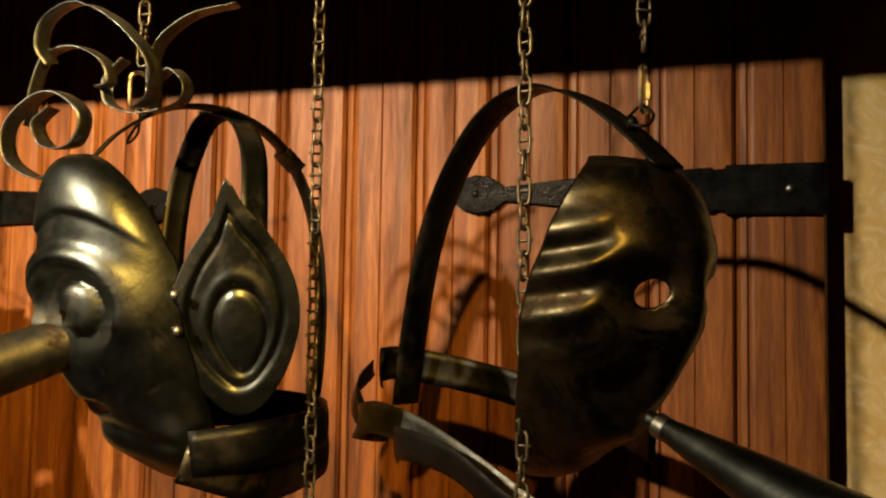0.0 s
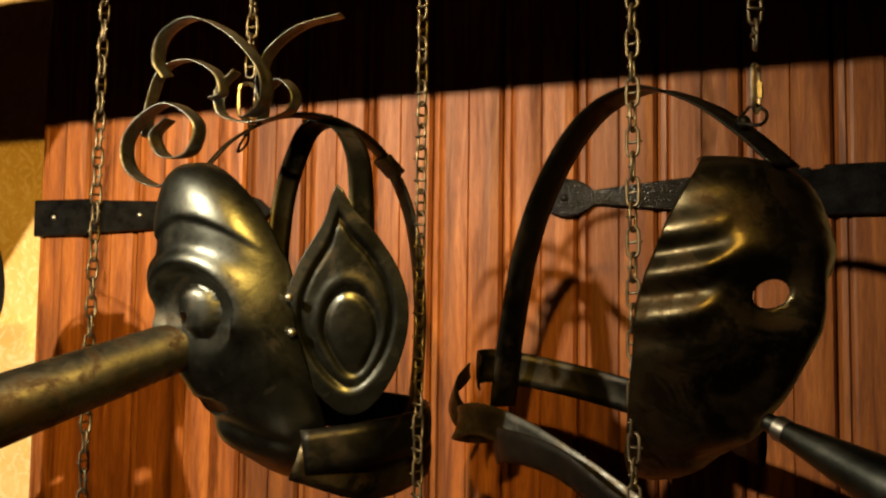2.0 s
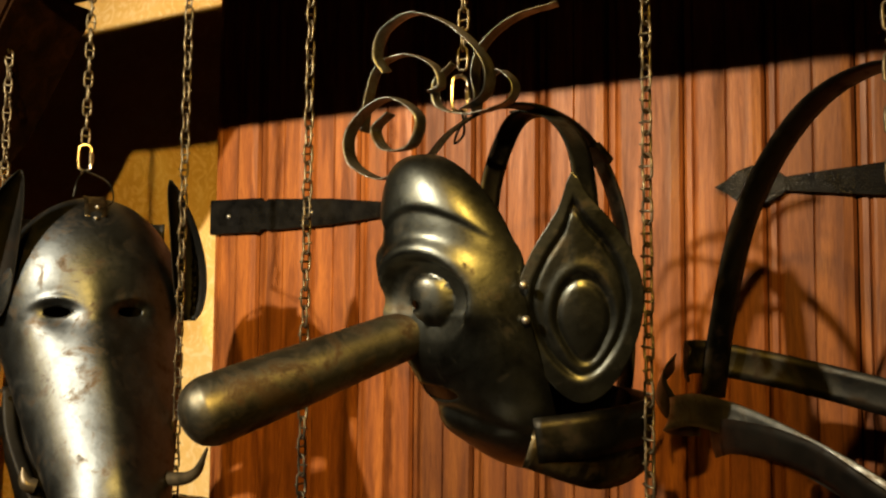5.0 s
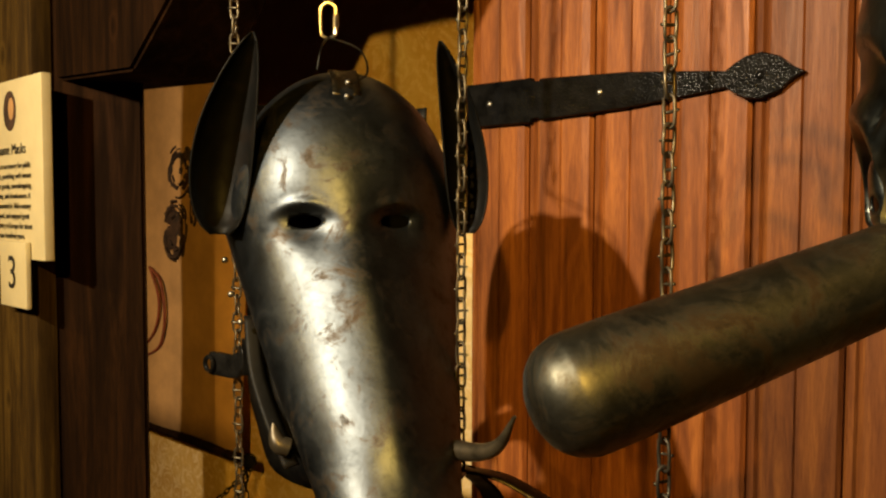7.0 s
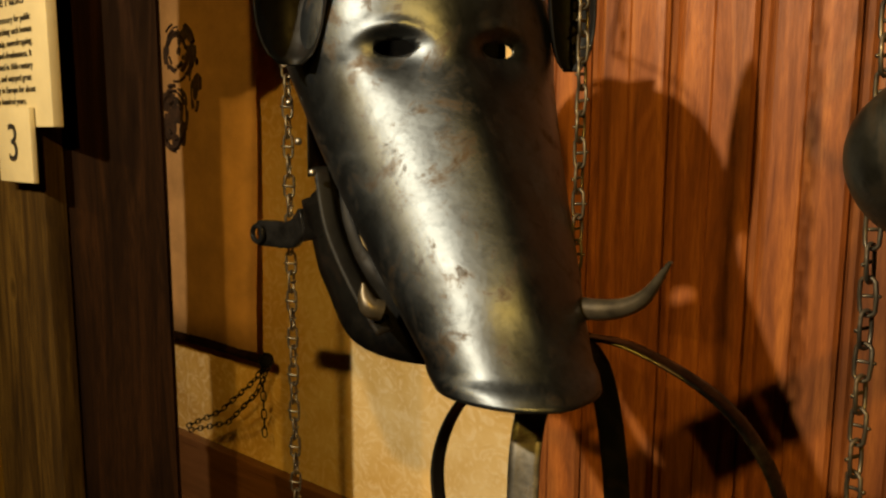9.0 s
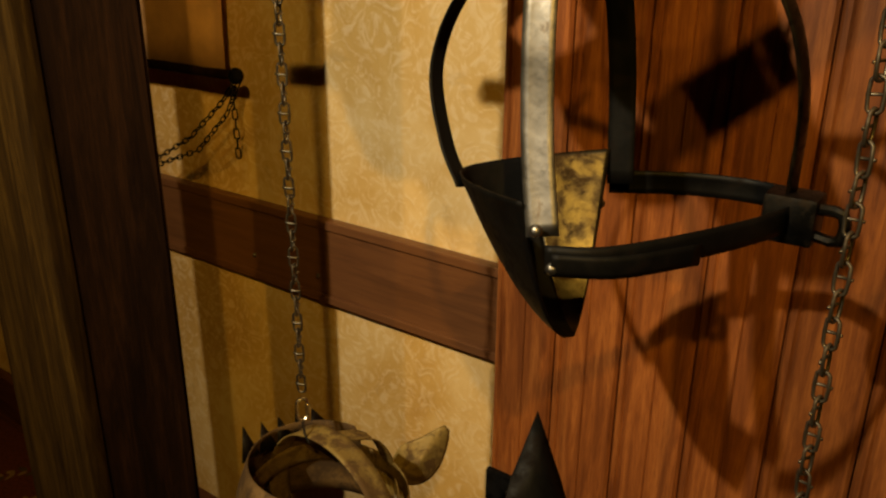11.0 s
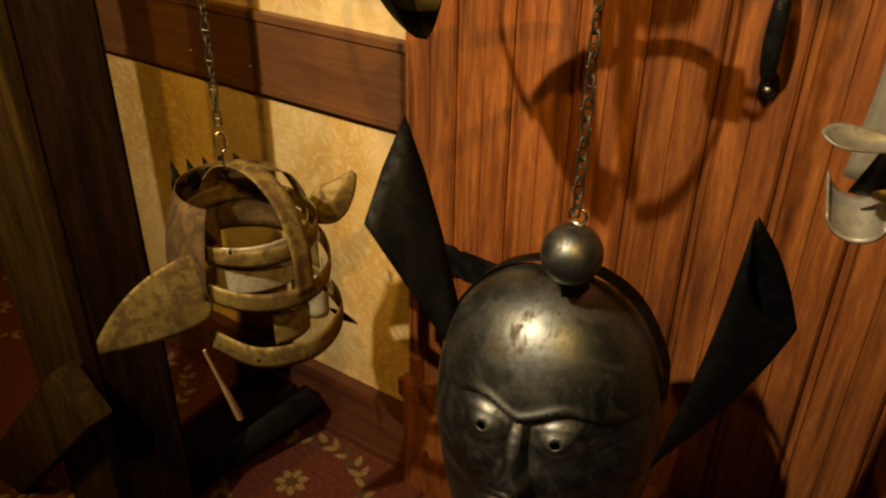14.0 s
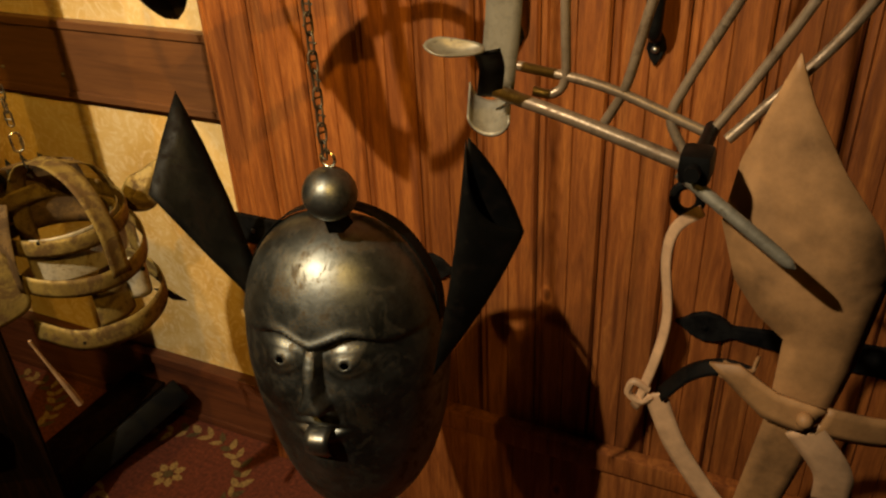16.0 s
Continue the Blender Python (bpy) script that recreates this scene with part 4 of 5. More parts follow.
# ---- the muzzle bridle below the pig mask ----
def muzzle_bridle():
    ob = thing("muzzle_bridle", (-0.64, 0.64, 0.998), "black iron bridle with pointed muzzle plate and open hoops", "mask")
    up = Vector((0, 0, 1))
    ring = [(-0.657, 0.551, 1.086), (-0.625, 0.570, 1.087), (-0.587, 0.627, 1.090), (-0.560, 0.690, 1.092), (-0.560, 0.735, 1.092), (-0.590, 0.760, 1.090), (-0.640, 0.752, 1.090), (-0.695, 0.720, 1.090)]
    part("head_ring", band(ring, 0.018, up, 8), IRON_BLACK, ob, solid=0.0018)
    buckle = part("clasp", boxed((-0.575, 0.700, 1.074), (-0.540, 0.730, 1.108), 0.004), IRON_DARK, ob)
    part("staple", tube([(-0.545, 0.71, 1.10), (-0.525, 0.705, 1.10), (-0.525, 0.705, 1.082), (-0.545, 0.71, 1.082)], 0.004, 8, 3), IRON_DARK, buckle)

    def muzzle(u, v):
        t = (v + 1) / 2
        z = 0.998 + 0.110 * t
        half = 0.090 * (t ** 0.52) + 0.0005
        keel = -0.673 - 0.098 * t ** 0.58
        back = abs(u) ** 1.6
        return (keel + (0.096 if u < 0 else 0.078) * back * t ** 0.6, 0.632 + half * u * (1 - 0.12 * abs(u)), z + 0.010 * back * t)

    part("muzzle_plate", surface(lambda u, v: muzzle(-0.24 + 0.76 * u, v), 32, 30), IRON_BLACK, ob, "pointed black muzzle plate", solid=0.0014)
    part("cheek_plate", surface(lambda u, v: muzzle(0.76 + 0.24 * u, v), 16, 30), IRON_BRONZE, ob, "pale worn cheek plate", solid=0.0014)
    side = Vector((0.3, 1, 0))
    part("hoop", band([(-0.766, 0.622, 1.096), (-0.792, 0.635, 1.125), (-0.812, 0.650, 1.175), (-0.792, 0.655, 1.228), (-0.735, 0.648, 1.270), (-0.690, 0.640, 1.300)], 0.012, side), IRON_BLACK, ob, solid=0.0016)
    part("hoop", band([(-0.662, 0.556, 1.098), (-0.676, 0.568, 1.16), (-0.684, 0.580, 1.242), (-0.686, 0.605, 1.285), (-0.688, 0.635, 1.302)], 0.020, (1, 0.3, 0)), STEEL_RAW, ob, "bright worn steel strap", solid=0.0016)
    part("hoop", band([(-0.683, 0.712, 1.092), (-0.690, 0.714, 1.18), (-0.692, 0.690, 1.26), (-0.688, 0.645, 1.302)], 0.020, (1, 0.2, 0)), IRON_BLACK, ob, solid=0.0016)
    part("hoop", band([(-0.688, 0.640, 1.302), (-0.650, 0.655, 1.296), (-0.600, 0.672, 1.268), (-0.572, 0.690, 1.225), (-0.560, 0.705, 1.17), (-0.560, 0.712, 1.105)], 0.012, side), IRON_BRONZE, ob, solid=0.0016)
    for p in ((-0.662, 0.548, 1.104), (-0.652, 0.552, 1.081), (-0.700, 0.716, 1.072)):
        rivet(p, 0.0042, ob)
    part("pinned_strap", band([(-0.652, 0.550, 1.084), (-0.618, 0.572, 1.084), (-0.588, 0.622, 1.084)], 0.014, up), IRON_BLACK, ob, solid=0.002)


muzzle_bridle()


# ---- the eared cage mask ----
def cage_mask():
    m = head_frame(-0.925, 0.625, 0.70, 82)
    ob = thing("cage_mask", (-0.925, 0.62, 0.55), "rusty open strap-iron head cage with sheet ears", "mask")

    def at(x, f, z):
        return m @ Vector((x, -f, z))
    up = Vector((0, 0, 1))
    side = m.to_3x3() @ Vector((1, 0, 0))
    front = m.to_3x3() @ Vector((0, -1, 0))
    n = 12

    def hoop(z, rx, rf, mid, w, tip=0.0, name="hoop", start=0, stop=None, material=None):
        pts = [at(rx * math.sin(2 * math.pi * k / n), mid + rf * math.cos(2 * math.pi * k / n), z + tip * math.cos(2 * math.pi * k / n)) for k in range(start, stop or n)]
        return part(name, band(pts, w, up, 6, stop is None), material or IRON_RUSTY, ob, solid=0.0016)

    hoop(0.040, 0.078, 0.080, 0.0, 0.022, -0.006)
    hoop(0.002, 0.088, 0.096, 0.0, 0.024, -0.020)
    part("hoop", band([at(-0.083, 0.02, -0.075), at(-0.06, 0.085, -0.082), at(0.0, 0.112, -0.082), at(0.062, 0.085, -0.076), at(0.084, 0.02, -0.070), at(0.07, -0.06, -0.065), at(0, -0.085, -0.065), at(-0.07, -0.06, -0.07)], 0.030, up, 8), IRON_RUSTY, ob, solid=0.0016)
    part("crest_band", band([at(0, 0.100, -0.015), at(0, 0.094, 0.045), at(0, 0.066, 0.094), at(0, 0.015, 0.114), at(0, -0.045, 0.100), at(0, -0.085, 0.05), at(0, -0.09, -0.02), at(0, -0.088, -0.08)], 0.025, side), IRON_RUSTY, ob, solid=0.0016)
    part("cross_band", band([at(0, 0, 0.112), at(0.058, 0, 0.085), at(0.086, 0, 0.02), at(0.09, 0, -0.06)], 0.022, front), IRON_RUSTY, ob, solid=0.0016)
    # back sheet with spikes
    bm = surface(lambda u, v: at(-0.012 + 0.086 * math.sin(radians(95) * u - 0.35) * (1 - 0.25 * ((v + 1) / 2) ** 2), -0.096 * math.cos(radians(95) * u - 0.35) * (1 - 0.25 * ((v + 1) / 2) ** 2), 0.042 + 0.052 * v), 20, 8)
    part("back_sheet", bm, IRON_BROWN, ob, solid=0.0012)
    bm = bmesh.new()
    for k in range(5):
        p, q, r = at(-0.055 + 0.021 * k, -0.068, 0.076), at(-0.034 + 0.021 * k, -0.070, 0.078), at(-0.045 + 0.021 * k, -0.078, 0.110 - 0.004 * k)
        vs = [bm.verts.new(c) for c in (p, q, r)]
        bm.faces.new(vs)
    part("spiked_crest", bm, IRON_DARK, ob, "saw-toothed iron crest", solid=0.0012)
    # ears and face plates
    lobe = outline_of([(0.004, 0.044), (0.030, 0.052), (0.040, 0.022), (0.048, -0.018), (0.024, -0.036), (-0.028, -0.050), (-0.078, -0.054), (-0.064, -0.018), (-0.032, 0.020)])
    left = at(-0.125, 0.015, -0.005)
    part("ear", leaf(lobe, lambda s, a: 0.004 * (1 - s), Matrix.Translation(left) @ pose(0, 0, 0, 0, 0, 52) @ pose(0, 0, 0, -8, 4, 0), 8, 40), IRON_RUSTY, ob, "flat drooping sheet-iron ear", solid=0.0012)
    cup = outline_of([(-0.036, -0.022), (-0.020, 0.016), (0.004, 0.028), (0.034, 0.042), (0.032, 0.010), (0.018, -0.020), (-0.004, -0.032)])
    right = at(0.130, -0.008, 0.018)
    part("ear", leaf(cup, lambda s, a: 0.012 * (1 - s), Matrix.Translation(right) @ pose(0, 0, 0, 0, 0, 40) @ pose(0, 0, 0, -6, 0, 0), 8, 40), IRON_RUSTY, ob, "cupped pointed sheet-iron ear", solid=0.0012)
    part("brow_plate", surface(lambda u, v: at(0.072 * math.sin(radians(66) * u), 0.070 * math.cos(radians(66) * u) - 0.004, 0.014 + 0.030 * v), 40, 20, [(-0.60, 0.25, 0.06, 0.13)]), IRON_PALE, ob, "pale brow plate", solid=0.0012)
    part("nose_plate", surface(lambda u, v: at(0.034 + 0.024 * u, 0.088 - 0.03 * u * u, -0.040 + 0.030 * v), 10, 8), IRON_PALE, ob, "pale patched cheek plate", solid=0.0014)
    part("mouth_plate", surface(lambda u, v: at(-0.004 + 0.026 * u, 0.080 - 0.008 * u * u, -0.062 + 0.024 * v), 10, 8), IRON_RUSTY, ob, solid=0.0012)
    part("fang", surface(lambda u, v: at(0.084 - 0.012 * v + 0.004 * u, 0.06 + 0.010 * u, -0.108 + 0.016 * v), 4, 6), IRON_BLACK, ob, solid=0.0012)
    part("tongue_pin", tube([(-0.906, 0.520, 0.625), (-0.904, 0.530, 0.585), (-0.901, 0.543, 0.535), (-0.900, 0.551, 0.503)], [0.002, 0.0022, 0.004, 0.0045], 8), LEATHER_PALE, ob, "pale flat-ended pin")
    for p in ((-0.062, 0.083, -0.084), (0.035, 0.090, -0.030), (-0.06, 0.05, 0.045)):
        rivet(at(*p), 0.003, ob, IRON_DARK)
    wire_loop([(-0.954, 0.622, 0.823), (-0.945, 0.615, 0.815), (-0.935, 0.612, 0.808), (-0.948, 0.626, 0.800)], ob)


cage_mask()


# ---- the face mask with the ball and long ears ----
def ball_mask():
    m = head_frame(-0.530, 0.640, 0.6875, 11, 0, -1.5)
    ob = thing("long_eared_mask", (-0.504, 0.63, 0.54), "dark iron face mask with ball knob and long ears", "mask")

    def face(u, v):
        z = -0.270 + 0.390 * (v + 1) / 2
        s = (z + 0.050) / (0.1702 if z > -0.05 else 0.2202)
        k = max(0.0, 1 - abs(s) ** (2.4 if s > 0 else 3.6))
        w = 0.114 * k ** 0.44 * (1 - 0.26 * max(0, -s) ** 1.2)
        d = 0.104 * k ** 0.46
        a = radians(98) * u
        x = w * math.sin(a)
        f = d * math.cos(a) - 0.004
        front = step(math.cos(a), 0.15)
        # forehead overhanging the eyes, flat-ridged nose, eyes, cheeks, lips
        edge = 0.015 + 0.013 * bell(abs(x) - 0.038, 0.026)
        under = step(edge - z, 0.0022)
        f -= 0.0105 * under * bell(max(0.0, edge - z), 0.040) * bell(x, 0.080) * front
        f += 0.0030 * bell(z - edge - 0.004, 0.0045) * bell(x, 0.075) * front
        wide = 0.0075 + 0.0075 * step(-z - 0.036, 0.006)
        ridge = step(wide - abs(x), 0.0022)
        f += (0.010 + 0.014 * step(-z + 0.004, 0.024)) * ridge * step(0.016 - z, 0.003) * step(z + 0.050, 0.004) * front
        for e in (-0.036, 0.036):
            q = x - e
            f += 0.0095 * bell(math.hypot(q / 1.55, z - 0.001), 0.0125)
            lid = abs(z - 0.001) - 0.0125 * max(0.0, 1 - (q / 0.027) ** 2) ** 0.7
            f += 0.0014 * bell(lid, 0.0024) * bell(q, 0.026)
            f += 0.0060 * bell(math.hypot(x - e * 1.15, (z + 0.042) * 0.8), 0.024)
        f += 0.0060 * bell(z + 0.071 + 6 * x * x, 0.0055) * bell(x, 0.024)
        f += 0.0070 * bell(z + 0.090 - 6 * x * x, 0.0060) * bell(x, 0.022)
        f -= 0.0060 * bell(z + 0.0795, 0.0035) * bell(x, 0.026)
        f += 0.009 * bell(math.hypot(x, z + 0.125), 0.024)
        return (x, -f, z)

    holes = [(-0.186, 0.390, 0.024, 0.0170), (0.186, 0.390, 0.024, 0.0170)]
    part("face", surface(face, 150, 190, holes, m), IRON_WORN, ob, solid=0.0014)

    def at(x, f, z):
        return m @ Vector((x, -f, z))
    side = m.to_3x3() @ Vector((1, 0, 0))
    # Added black sheet, standing in for the shade inside the pupil holes.
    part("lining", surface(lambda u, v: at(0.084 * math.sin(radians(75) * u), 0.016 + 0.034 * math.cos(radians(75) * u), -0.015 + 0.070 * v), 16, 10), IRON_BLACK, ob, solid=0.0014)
    top = Vector((-0.503, 0.602, 0.853))
    knob = part("ball_knob", ball(top, 0.0265, u=28, v=18), IRON_WORN, ob, "hollow iron ball knob")
    part("ball_seat", tube([top - Vector((-0.001, -0.008, 0.036)), top - Vector((0, -0.002, 0.020))], [0.015, 0.013], 6, 2), IRON_DARK, knob)
    part("eye_ring", tube([top + Vector((0.0075 * math.cos(a), 0.004, 0.034 + 0.0075 * math.sin(a))) for a in [k * math.pi / 5 for k in range(10)]], 0.0016, 8, 2, closed=True), LINK_ZINC, knob)
    part("crown_band", band([at(0.112, 0.0, 0.0), at(0.106, -0.004, 0.050), at(0.070, -0.008, 0.106), at(0.01, -0.010, 0.128), at(-0.05, -0.008, 0.113), at(-0.09, -0.004, 0.070), at(-0.100, 0, 0.03)], 0.016, (0, 1, 0)), IRON_BLACK, ob, solid=0.0016)
    # tall folded ears
    def blade(points, fold):
        bm = bmesh.new()
        vs = [bm.verts.new(p) for p in points]
        mid = bm.verts.new(fold)
        for i in range(len(vs)):
            bm.faces.new((vs[i], vs[(i + 1) % len(vs)], mid))
        bmesh.ops.subdivide_edges(bm, edges=bm.edges[:], cuts=2, use_grid_fill=True)
        bmesh.ops.smooth_vert(bm, verts=[v for v in bm.verts if not v.is_boundary], factor=0.5, use_axis_x=True, use_axis_y=True, use_axis_z=True)
        return bm
    part("ear", blade([(-0.702, 0.637, 0.921), (-0.704, 0.603, 0.877), (-0.695, 0.563, 0.838), (-0.648, 0.580, 0.762), (-0.606, 0.600, 0.692), (-0.622, 0.616, 0.745), (-0.648, 0.626, 0.808), (-0.676, 0.634, 0.868)], (-0.664, 0.592, 0.815)), IRON_BLACK, ob, "tall folded black ear", solid=0.0014)
    peak, corner, foot_point = Vector((-0.372, 0.628, 0.920)), Vector((-0.327, 0.655, 0.818)), Vector((-0.409, 0.612, 0.655))
    mouth, reach, sag = (peak + corner) / 2, (peak - corner) / 2, Vector((-0.010, -0.020, -0.016))

    def rolled(u, v):
        a = math.pi * (u * 0.97 + 1.0)
        k = a / math.pi
        along = 1 - 2 * k if k < 1 else 2 * k - 3
        rim = mouth + reach * along + sag * (math.sin(a) if a < math.pi else 0.25 * math.sin(a))
        t = (v + 1) / 2
        return foot_point.lerp(rim, t ** 0.85) + Vector((0.006, -0.006, 0)) * math.sin(math.pi * t)
    part("ear", surface(rolled, 40, 16), IRON_BLACK, ob, "tall rolled black ear", solid=0.0014)
    # tongue
    part("tongue", band([at(0.0, 0.085, -0.080), at(0.0, 0.108, -0.078), at(0.0, 0.119, -0.084), at(0.0, 0.120, -0.096), at(0.0, 0.114, -0.106)], 0.026, side), STEEL_RAW, ob, "curled bright steel tongue", solid=0.0014)
    part("neck_band", band([at(-0.078, 0, -0.10), at(-0.085, -0.05, -0.10), at(0, -0.10, -0.10), at(0.085, -0.05, -0.10), at(0.078, 0, -0.10)], 0.03), IRON_BLACK, ob, solid=0.0016)
    part("side_loop", tube([at(0.090, -0.01, -0.075), at(0.102, -0.012, -0.080), at(0.104, -0.012, -0.092), at(0.092, -0.01, -0.094)], 0.0022, 8, 3), IRON_RUSTY, ob)


ball_mask()


# ---- the spooned bridle and the leather mask beside it ----
def spoon_bridle():
    ob = thing("spoon_bridle", (-0.24, 0.53, 0.93), "iron gag bridle with spoon, scoop and bent rods", "bridle")
    part("upright_plate", band([(-0.298, 0.530, 1.115), (-0.298, 0.528, 1.06), (-0.302, 0.524, 1.005)], 0.024, (1, 0.1, 0)), IRON_GREY, ob, solid=0.002)
    lobe = outline_of([(-0.018, 0.0), (-0.011, 0.008), (0.002, 0.008), (0.017, 0.004), (0.017, -0.004), (0.002, -0.008), (-0.011, -0.008)])
    part("spoon", leaf(lobe, lambda s, a: -0.005 * (1 - s * s), Matrix.Translation((-0.305, 0.462, 1.050)) @ pose(0, 0, 0, -68, 6, 25), 8, 32), IRON_GREY, ob, "small oval spoon", solid=0.0012)
    part("spoon_neck", band([(-0.288, 0.473, 1.046), (-0.292, 0.490, 1.030), (-0.300, 0.505, 1.006)], 0.016, (1, 0.2, 0.2)), IRON_BLACK, ob, solid=0.0016)
    part("scoop", surface(lambda u, v: (-0.303 + 0.015 * math.sin(radians(80) * u) + 0.004 * v, 0.512 - 0.012 * v, 1.001 - 0.014 * math.cos(radians(80) * u) - 0.008 * v), 14, 10), IRON_GREY, ob, "rolled steel scoop", solid=0.0014)
    part("rod", tube([(-0.296, 0.506, 1.009), (-0.240, 0.500, 0.998), (-0.167, 0.492, 0.981)], [0.0046, 0.0046, 0.005], 12), IRON_ROD, ob)
    part("rod", tube([(-0.172, 0.492, 0.976), (-0.140, 0.486, 0.957), (-0.106, 0.480, 0.936), (-0.098, 0.479, 0.931)], [0.0042, 0.0042, 0.004, 0.001], 12), IRON_GREY, ob, "pointed pale iron rod")
    part("back_rod", tube([(-0.300, 0.560, 1.009), (-0.237, 0.560, 1.000), (-0.165, 0.556, 0.977)], 0.0036, 10), IRON_ROD, ob)
    hub = part("hub", boxed((-0.173, 0.486, 0.970), (-0.153, 0.510, 0.990), 0.005), IRON_BLACK, ob)
    part("pin", tube([(-0.163, 0.478, 0.981), (-0.163, 0.562, 0.979)], 0.005, 10), IRON_BLACK, hub)
    part("ring", tube([(-0.178 + 0.010 * math.cos(a), 0.60, 0.905 + 0.012 * math.sin(a)) for a in [k * math.pi / 5 for k in range(10)]], 0.004, 8, 2, closed=True), IRON_BLACK, hub)
    for pts in (
        [(-0.285, 0.550, 1.30), (-0.272, 0.558, 1.18), (-0.268, 0.560, 1.085), (-0.266, 0.560, 1.04), (-0.265, 0.560, 1.003), (-0.273, 0.558, 0.992), (-0.287, 0.556, 0.993)],
        [(-0.180, 0.545, 1.30), (-0.190, 0.556, 1.18), (-0.203, 0.560, 1.085), (-0.211, 0.560, 1.053), (-0.222, 0.560, 1.003), (-0.236, 0.560, 0.973)],
        [(-0.145, 0.560, 1.09), (-0.157, 0.560, 1.063), (-0.183, 0.560, 1.007), (-0.190, 0.558, 0.983), (-0.178, 0.554, 0.962)],
        [(-0.105, 0.560, 1.09), (-0.116, 0.560, 1.063), (-0.143, 0.560, 1.011), (-0.162, 0.556, 0.979)],
        [(-0.075, 0.545, 1.09), (-0.100, 0.545, 1.045), (-0.150, 0.53, 0.985)],
    ):
        part("bent_rod", tube(pts, 0.0035, 10), IRON_ROD, ob, "bent browned iron rod")

    part("hoop", band([(-0.338, 0.535, 1.27), (-0.322, 0.528, 1.322), (-0.299, 0.520, 1.336), (-0.272, 0.518, 1.342), (-0.246, 0.520, 1.338), (-0.232, 0.526, 1.315), (-0.228, 0.53, 1.27)], 0.016, (0.2, 1, 0.1)), STEEL_RAW, ob, "pale worn steel hoop", solid=0.0016)
    part("hoop", band([(-0.245, 0.53, 1.29), (-0.228, 0.522, 1.342), (-0.200, 0.520, 1.354), (-0.165, 0.520, 1.356), (-0.140, 0.525, 1.34), (-0.13, 0.53, 1.29)], 0.016, (0.2, 1, 0.1)), STEEL_RAW, ob, "pale worn steel hoop", solid=0.0016)
    part("curled_blade", band([(-0.280, 0.520, 1.366), (-0.266, 0.520, 1.360), (-0.254, 0.520, 1.346), (-0.250, 0.52, 1.33)], 0.016, (0.6, 1, 0.3), taper=1.6), STEEL_RAW, ob, "pale curled steel blade", solid=0.0014)


spoon_bridle()


def leather_mask():
    ob = thing("leather_mask", (-0.09, 0.54, 0.62), "tan leather mask with pointed crown and thin straps", "mask")
    pts = [(-0.117, 1.044), (-0.104, 1.014), (-0.080, 0.974), (-0.053, 0.937), (-0.041, 0.899), (-0.048, 0.832), (-0.059, 0.767), (-0.074, 0.694), (-0.082, 0.625), (-0.116, 0.625), (-0.106, 0.689), (-0.095, 0.788), (-0.095, 0.849), (-0.113, 0.863), (-0.132, 0.886), (-0.146, 0.926), (-0.140, 0.972), (-0.127, 1.014)]
    part("front_panel", sheet(pts, Matrix.Translation((0, 0.525, 0)), bulge=0.010), LEATHER, ob, solid=0.003)
    part("side_panel", sheet([(-0.030, 1.035), (0.03, 1.02), (0.06, 0.95), (0.05, 0.86), (0.0, 0.82), (-0.045, 0.86), (-0.050, 0.95)], Matrix.Translation((0.02, 0.565, -0.04)), bulge=0.006), LEATHER, ob, solid=0.003)
    part("cheek_tab", sheet([(-0.139, 0.819), (-0.119, 0.824), (-0.091, 0.807), (-0.059, 0.801), (-0.068, 0.777), (-0.098, 0.784)], Matrix.Translation((0, 0.517, 0)), bulge=0.004), LEATHER, ob, solid=0.003)
    part("cross_strap", band([(-0.060, 0.520, 0.790), (-0.02, 0.535, 0.780), (0.03, 0.56, 0.775)], 0.024), LEATHER, ob, solid=0.003)
    part("lower_strap", band([(-0.070, 0.520, 0.780), (-0.045, 0.523, 0.745), (-0.040, 0.53, 0.71)], 0.026, (1, 0, 0.3)), LEATHER_PALE, ob, solid=0.003)
    rivet((-0.071, 0.514, 0.792), 0.006, ob, LEATHER)
    part("thong", band([(-0.165, 0.590, 0.902), (-0.183, 0.598, 0.880), (-0.188, 0.600, 0.849), (-0.182, 0.600, 0.795), (-0.188, 0.600, 0.745), (-0.201, 0.600, 0.690)], 0.009, (1, -0.6, 0.1), 6), LEATHER_PALE, ob, "thin pale leather thong", solid=0.0025)
    part("knot", tube([(-0.190, 0.598, 0.715), (-0.203, 0.596, 0.722), (-0.207, 0.596, 0.708), (-0.196, 0.598, 0.700), (-0.186, 0.600, 0.708)], 0.0035, 8, 5), LEATHER_PALE, ob)
    part("thong", band([(-0.184, 0.600, 0.712), (-0.176, 0.600, 0.690), (-0.160, 0.600, 0.655), (-0.130, 0.600, 0.612), (-0.11, 0.60, 0.59)], 0.020, (1, 0, 0.4), 6), LEATHER_PALE, ob, "thin pale leather thong", solid=0.0025)
    part("iron_hook", band([(-0.180, 0.600, 0.711), (-0.158, 0.600, 0.742), (-0.133, 0.596, 0.759), (-0.110, 0.59, 0.762)], 0.014, (0.2, 0.6, 1), 6), IRON_BLACK, ob, "black iron strap end", solid=0.0025)
    part("tab", band([(-0.133, 0.594, 0.759), (-0.112, 0.58, 0.766), (-0.108, 0.57, 0.79)], 0.014, (0.2, 0.6, 1), 6), LEATHER, ob, solid=0.0025)


leather_mask()


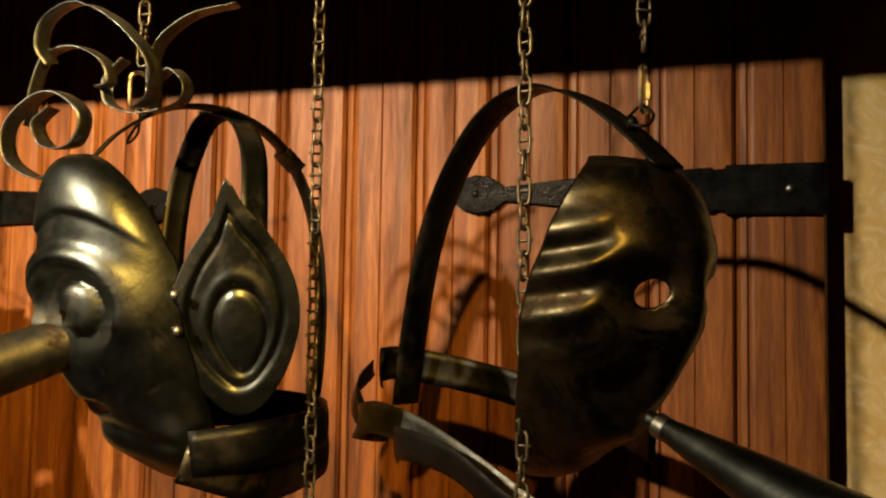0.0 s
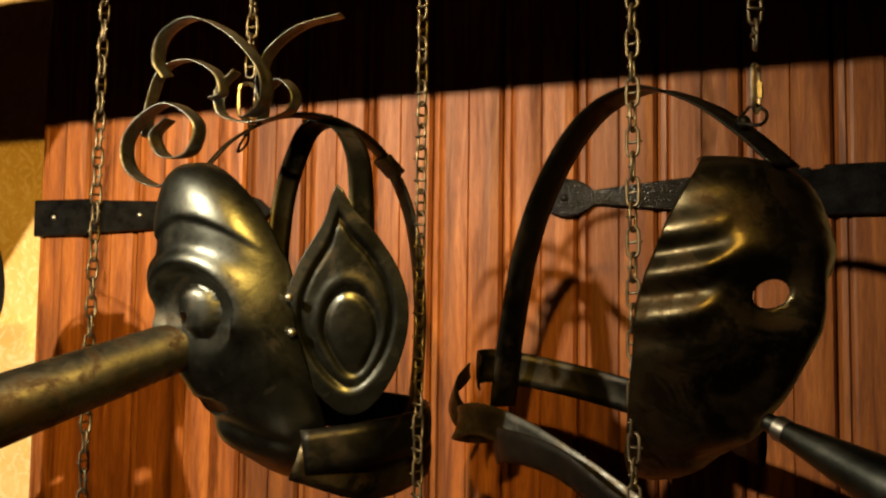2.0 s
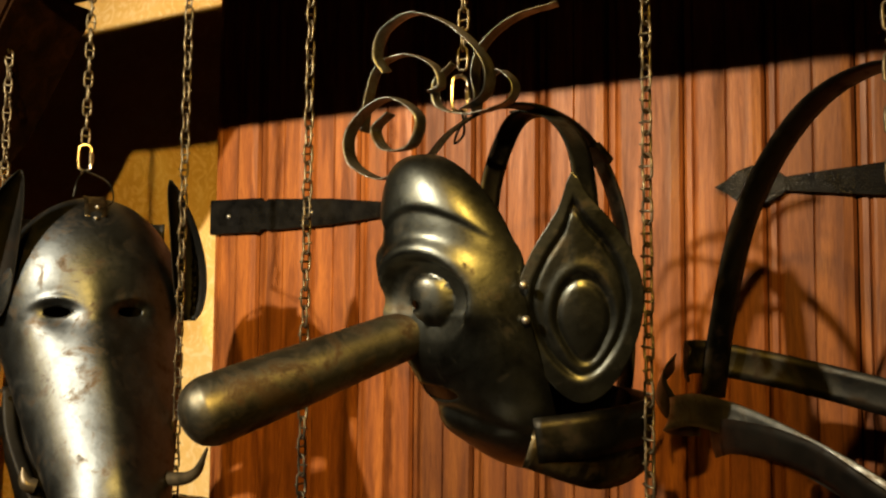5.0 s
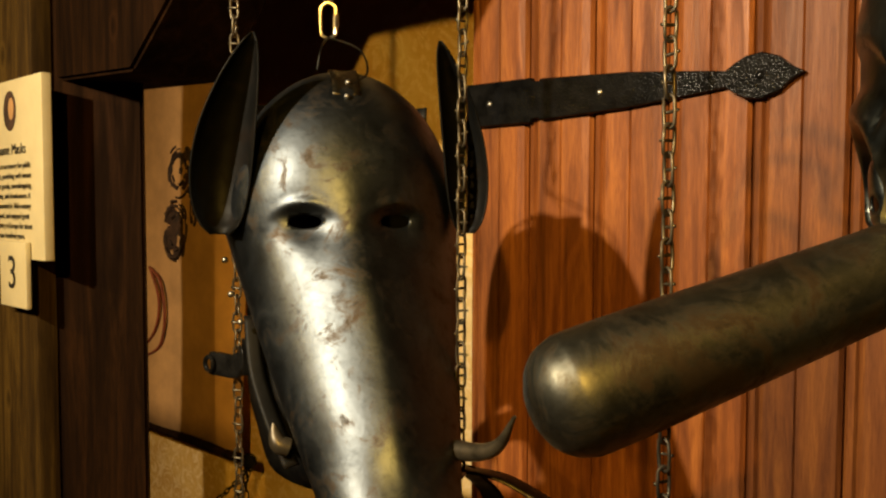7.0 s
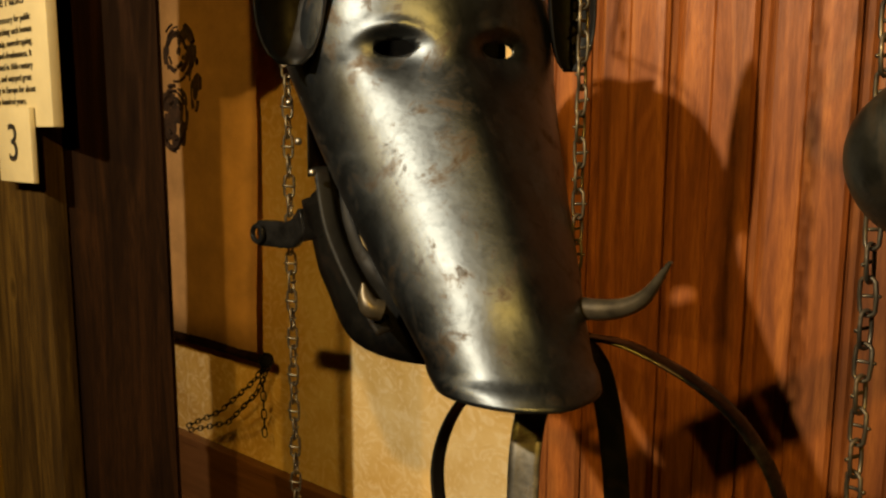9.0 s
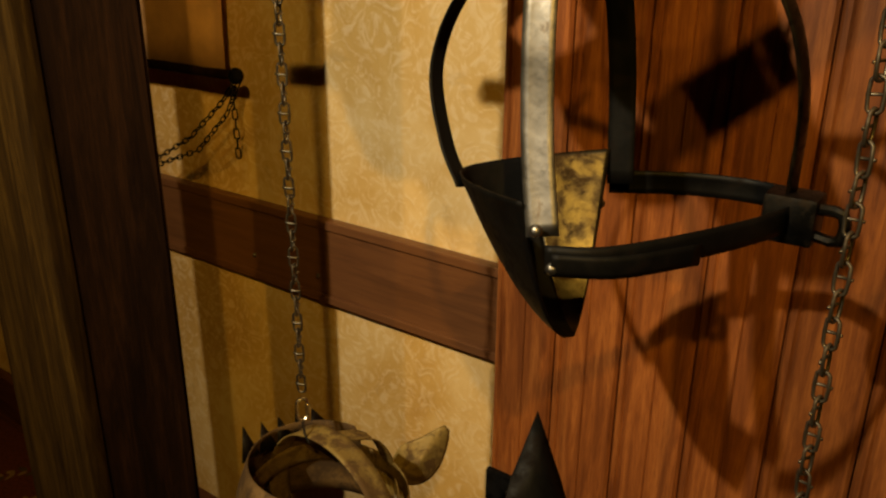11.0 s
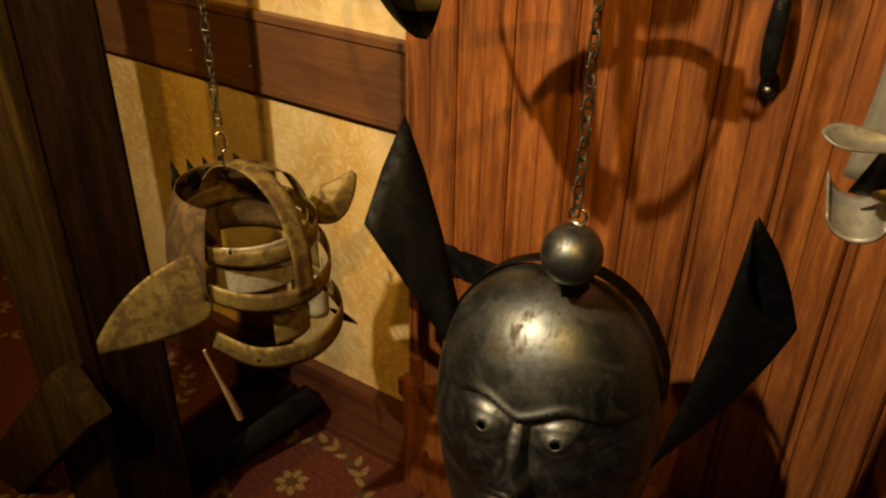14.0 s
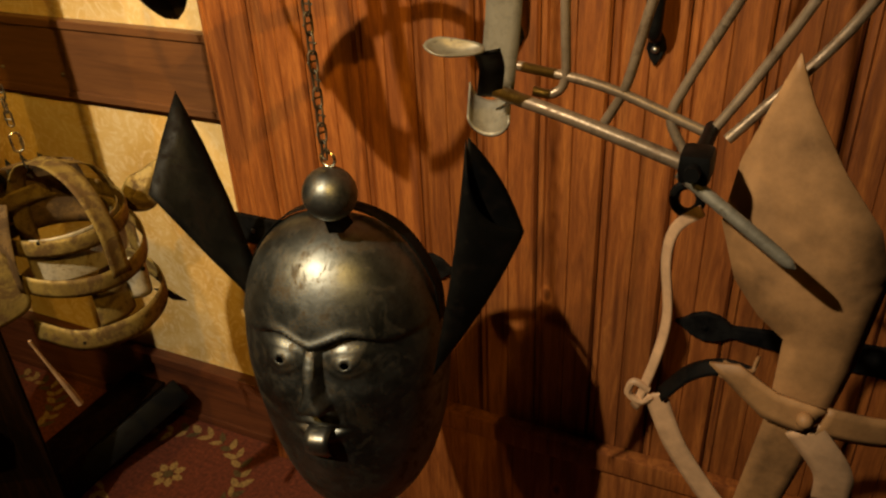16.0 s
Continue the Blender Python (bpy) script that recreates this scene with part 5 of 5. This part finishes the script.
# ---- the carpet's woven pattern ----
def carpet_pattern():
    rnd = random.Random(5)
    gold, dull = bmesh.new(), bmesh.new()

    def leaf_at(bm, x, y, a, n, w, z):
        c, s = math.cos(a), math.sin(a)
        pts = [(0, 0), (n * 0.3, w), (n * 0.7, w * 0.8), (n, 0), (n * 0.7, -w * 0.8), (n * 0.3, -w)]
        vs = [bm.verts.new((x + p * c - q * s, y + p * s + q * c, z)) for p, q in pts]
        bm.faces.new(vs)

    for cx, cy in [(-1.142 + 0.52 * i + (0.26 if j % 2 else 0), 0.836 - 0.36 * j) for i in range(-3, 5) for j in range(0, 5)]:
        if not (-2.6 < cx < 1.2):
            continue
        for k in range(7):
            a = 2 * math.pi * k / 7
            leaf_at(gold, cx + 0.010 * math.cos(a), cy + 0.010 * math.sin(a), a, 0.026, 0.0085, 0.0008)
        leaf_at(dull, cx - 0.012, cy, 0, 0.024, 0.011, 0.0014)
        for k in range(30):
            a = 2 * math.pi * k / 30
            rx, ry = 0.155, 0.120
            x, y = cx + rx * math.cos(a), cy + ry * math.sin(a)
            if y > 0.985:
                continue
            t = a + math.pi / 2
            for s in (-1, 1):
                leaf_at(gold if (k + (s > 0)) % 3 else dull, x, y, t + s * rnd.uniform(0.5, 0.9), rnd.uniform(0.026, 0.038), rnd.uniform(0.006, 0.0085), 0.0008 if s > 0 else 0.0011)
    for bm, mat in ((gold, CARPET_GOLD), (dull, CARPET_GREEN)):
        tagged(part("woven_leaves", bm, mat, floor, smooth=False), "woven leaf wreaths and rosettes", kind="stuff")


carpet_pattern()

# ---- door boards ----
PITCH_X = (DOOR_X1 - DOOR_X0) / BOARDS


def board_mesh():
    """One beaded board: chamfered long edges, a bead beside one edge and a hollow down the middle."""
    w = PITCH_X
    g = 0.0009
    prof = [(g, 0.017), (g, 0.006), (g + 0.0035, 0.0012), (0.010, 0.0), (0.0125, 0.0032), (0.015, 0.0010), (0.018, 0.0), (w * 0.52, 0.0), (w * 0.535, 0.0022), (w * 0.55, 0.0), (w - 0.014, 0.0), (w - g - 0.0035, 0.0012), (w - g, 0.006), (w - g, 0.017)]
    bm = bmesh.new()
    rows = [[bm.verts.new((x, y, z)) for x, y in prof] for z in (0.02, 2.08)]
    for i in range(len(prof) - 1):
        bm.faces.new((rows[0][i], rows[0][i + 1], rows[1][i + 1], rows[1][i]))
    me = bpy.data.meshes.new("plank")
    bm.to_mesh(me)
    bm.free()
    me.materials.append(DOOR_WOOD)
    return me


PLANK = board_mesh()
for i in range(BOARDS):
    o = new("plank", PLANK)
    hang(o, door)
    o.matrix_basis = Matrix.Translation((DOOR_X0 + PITCH_X * i, DOOR_Y + 0.0004 * ((i * 7) % 3 - 1), 0))
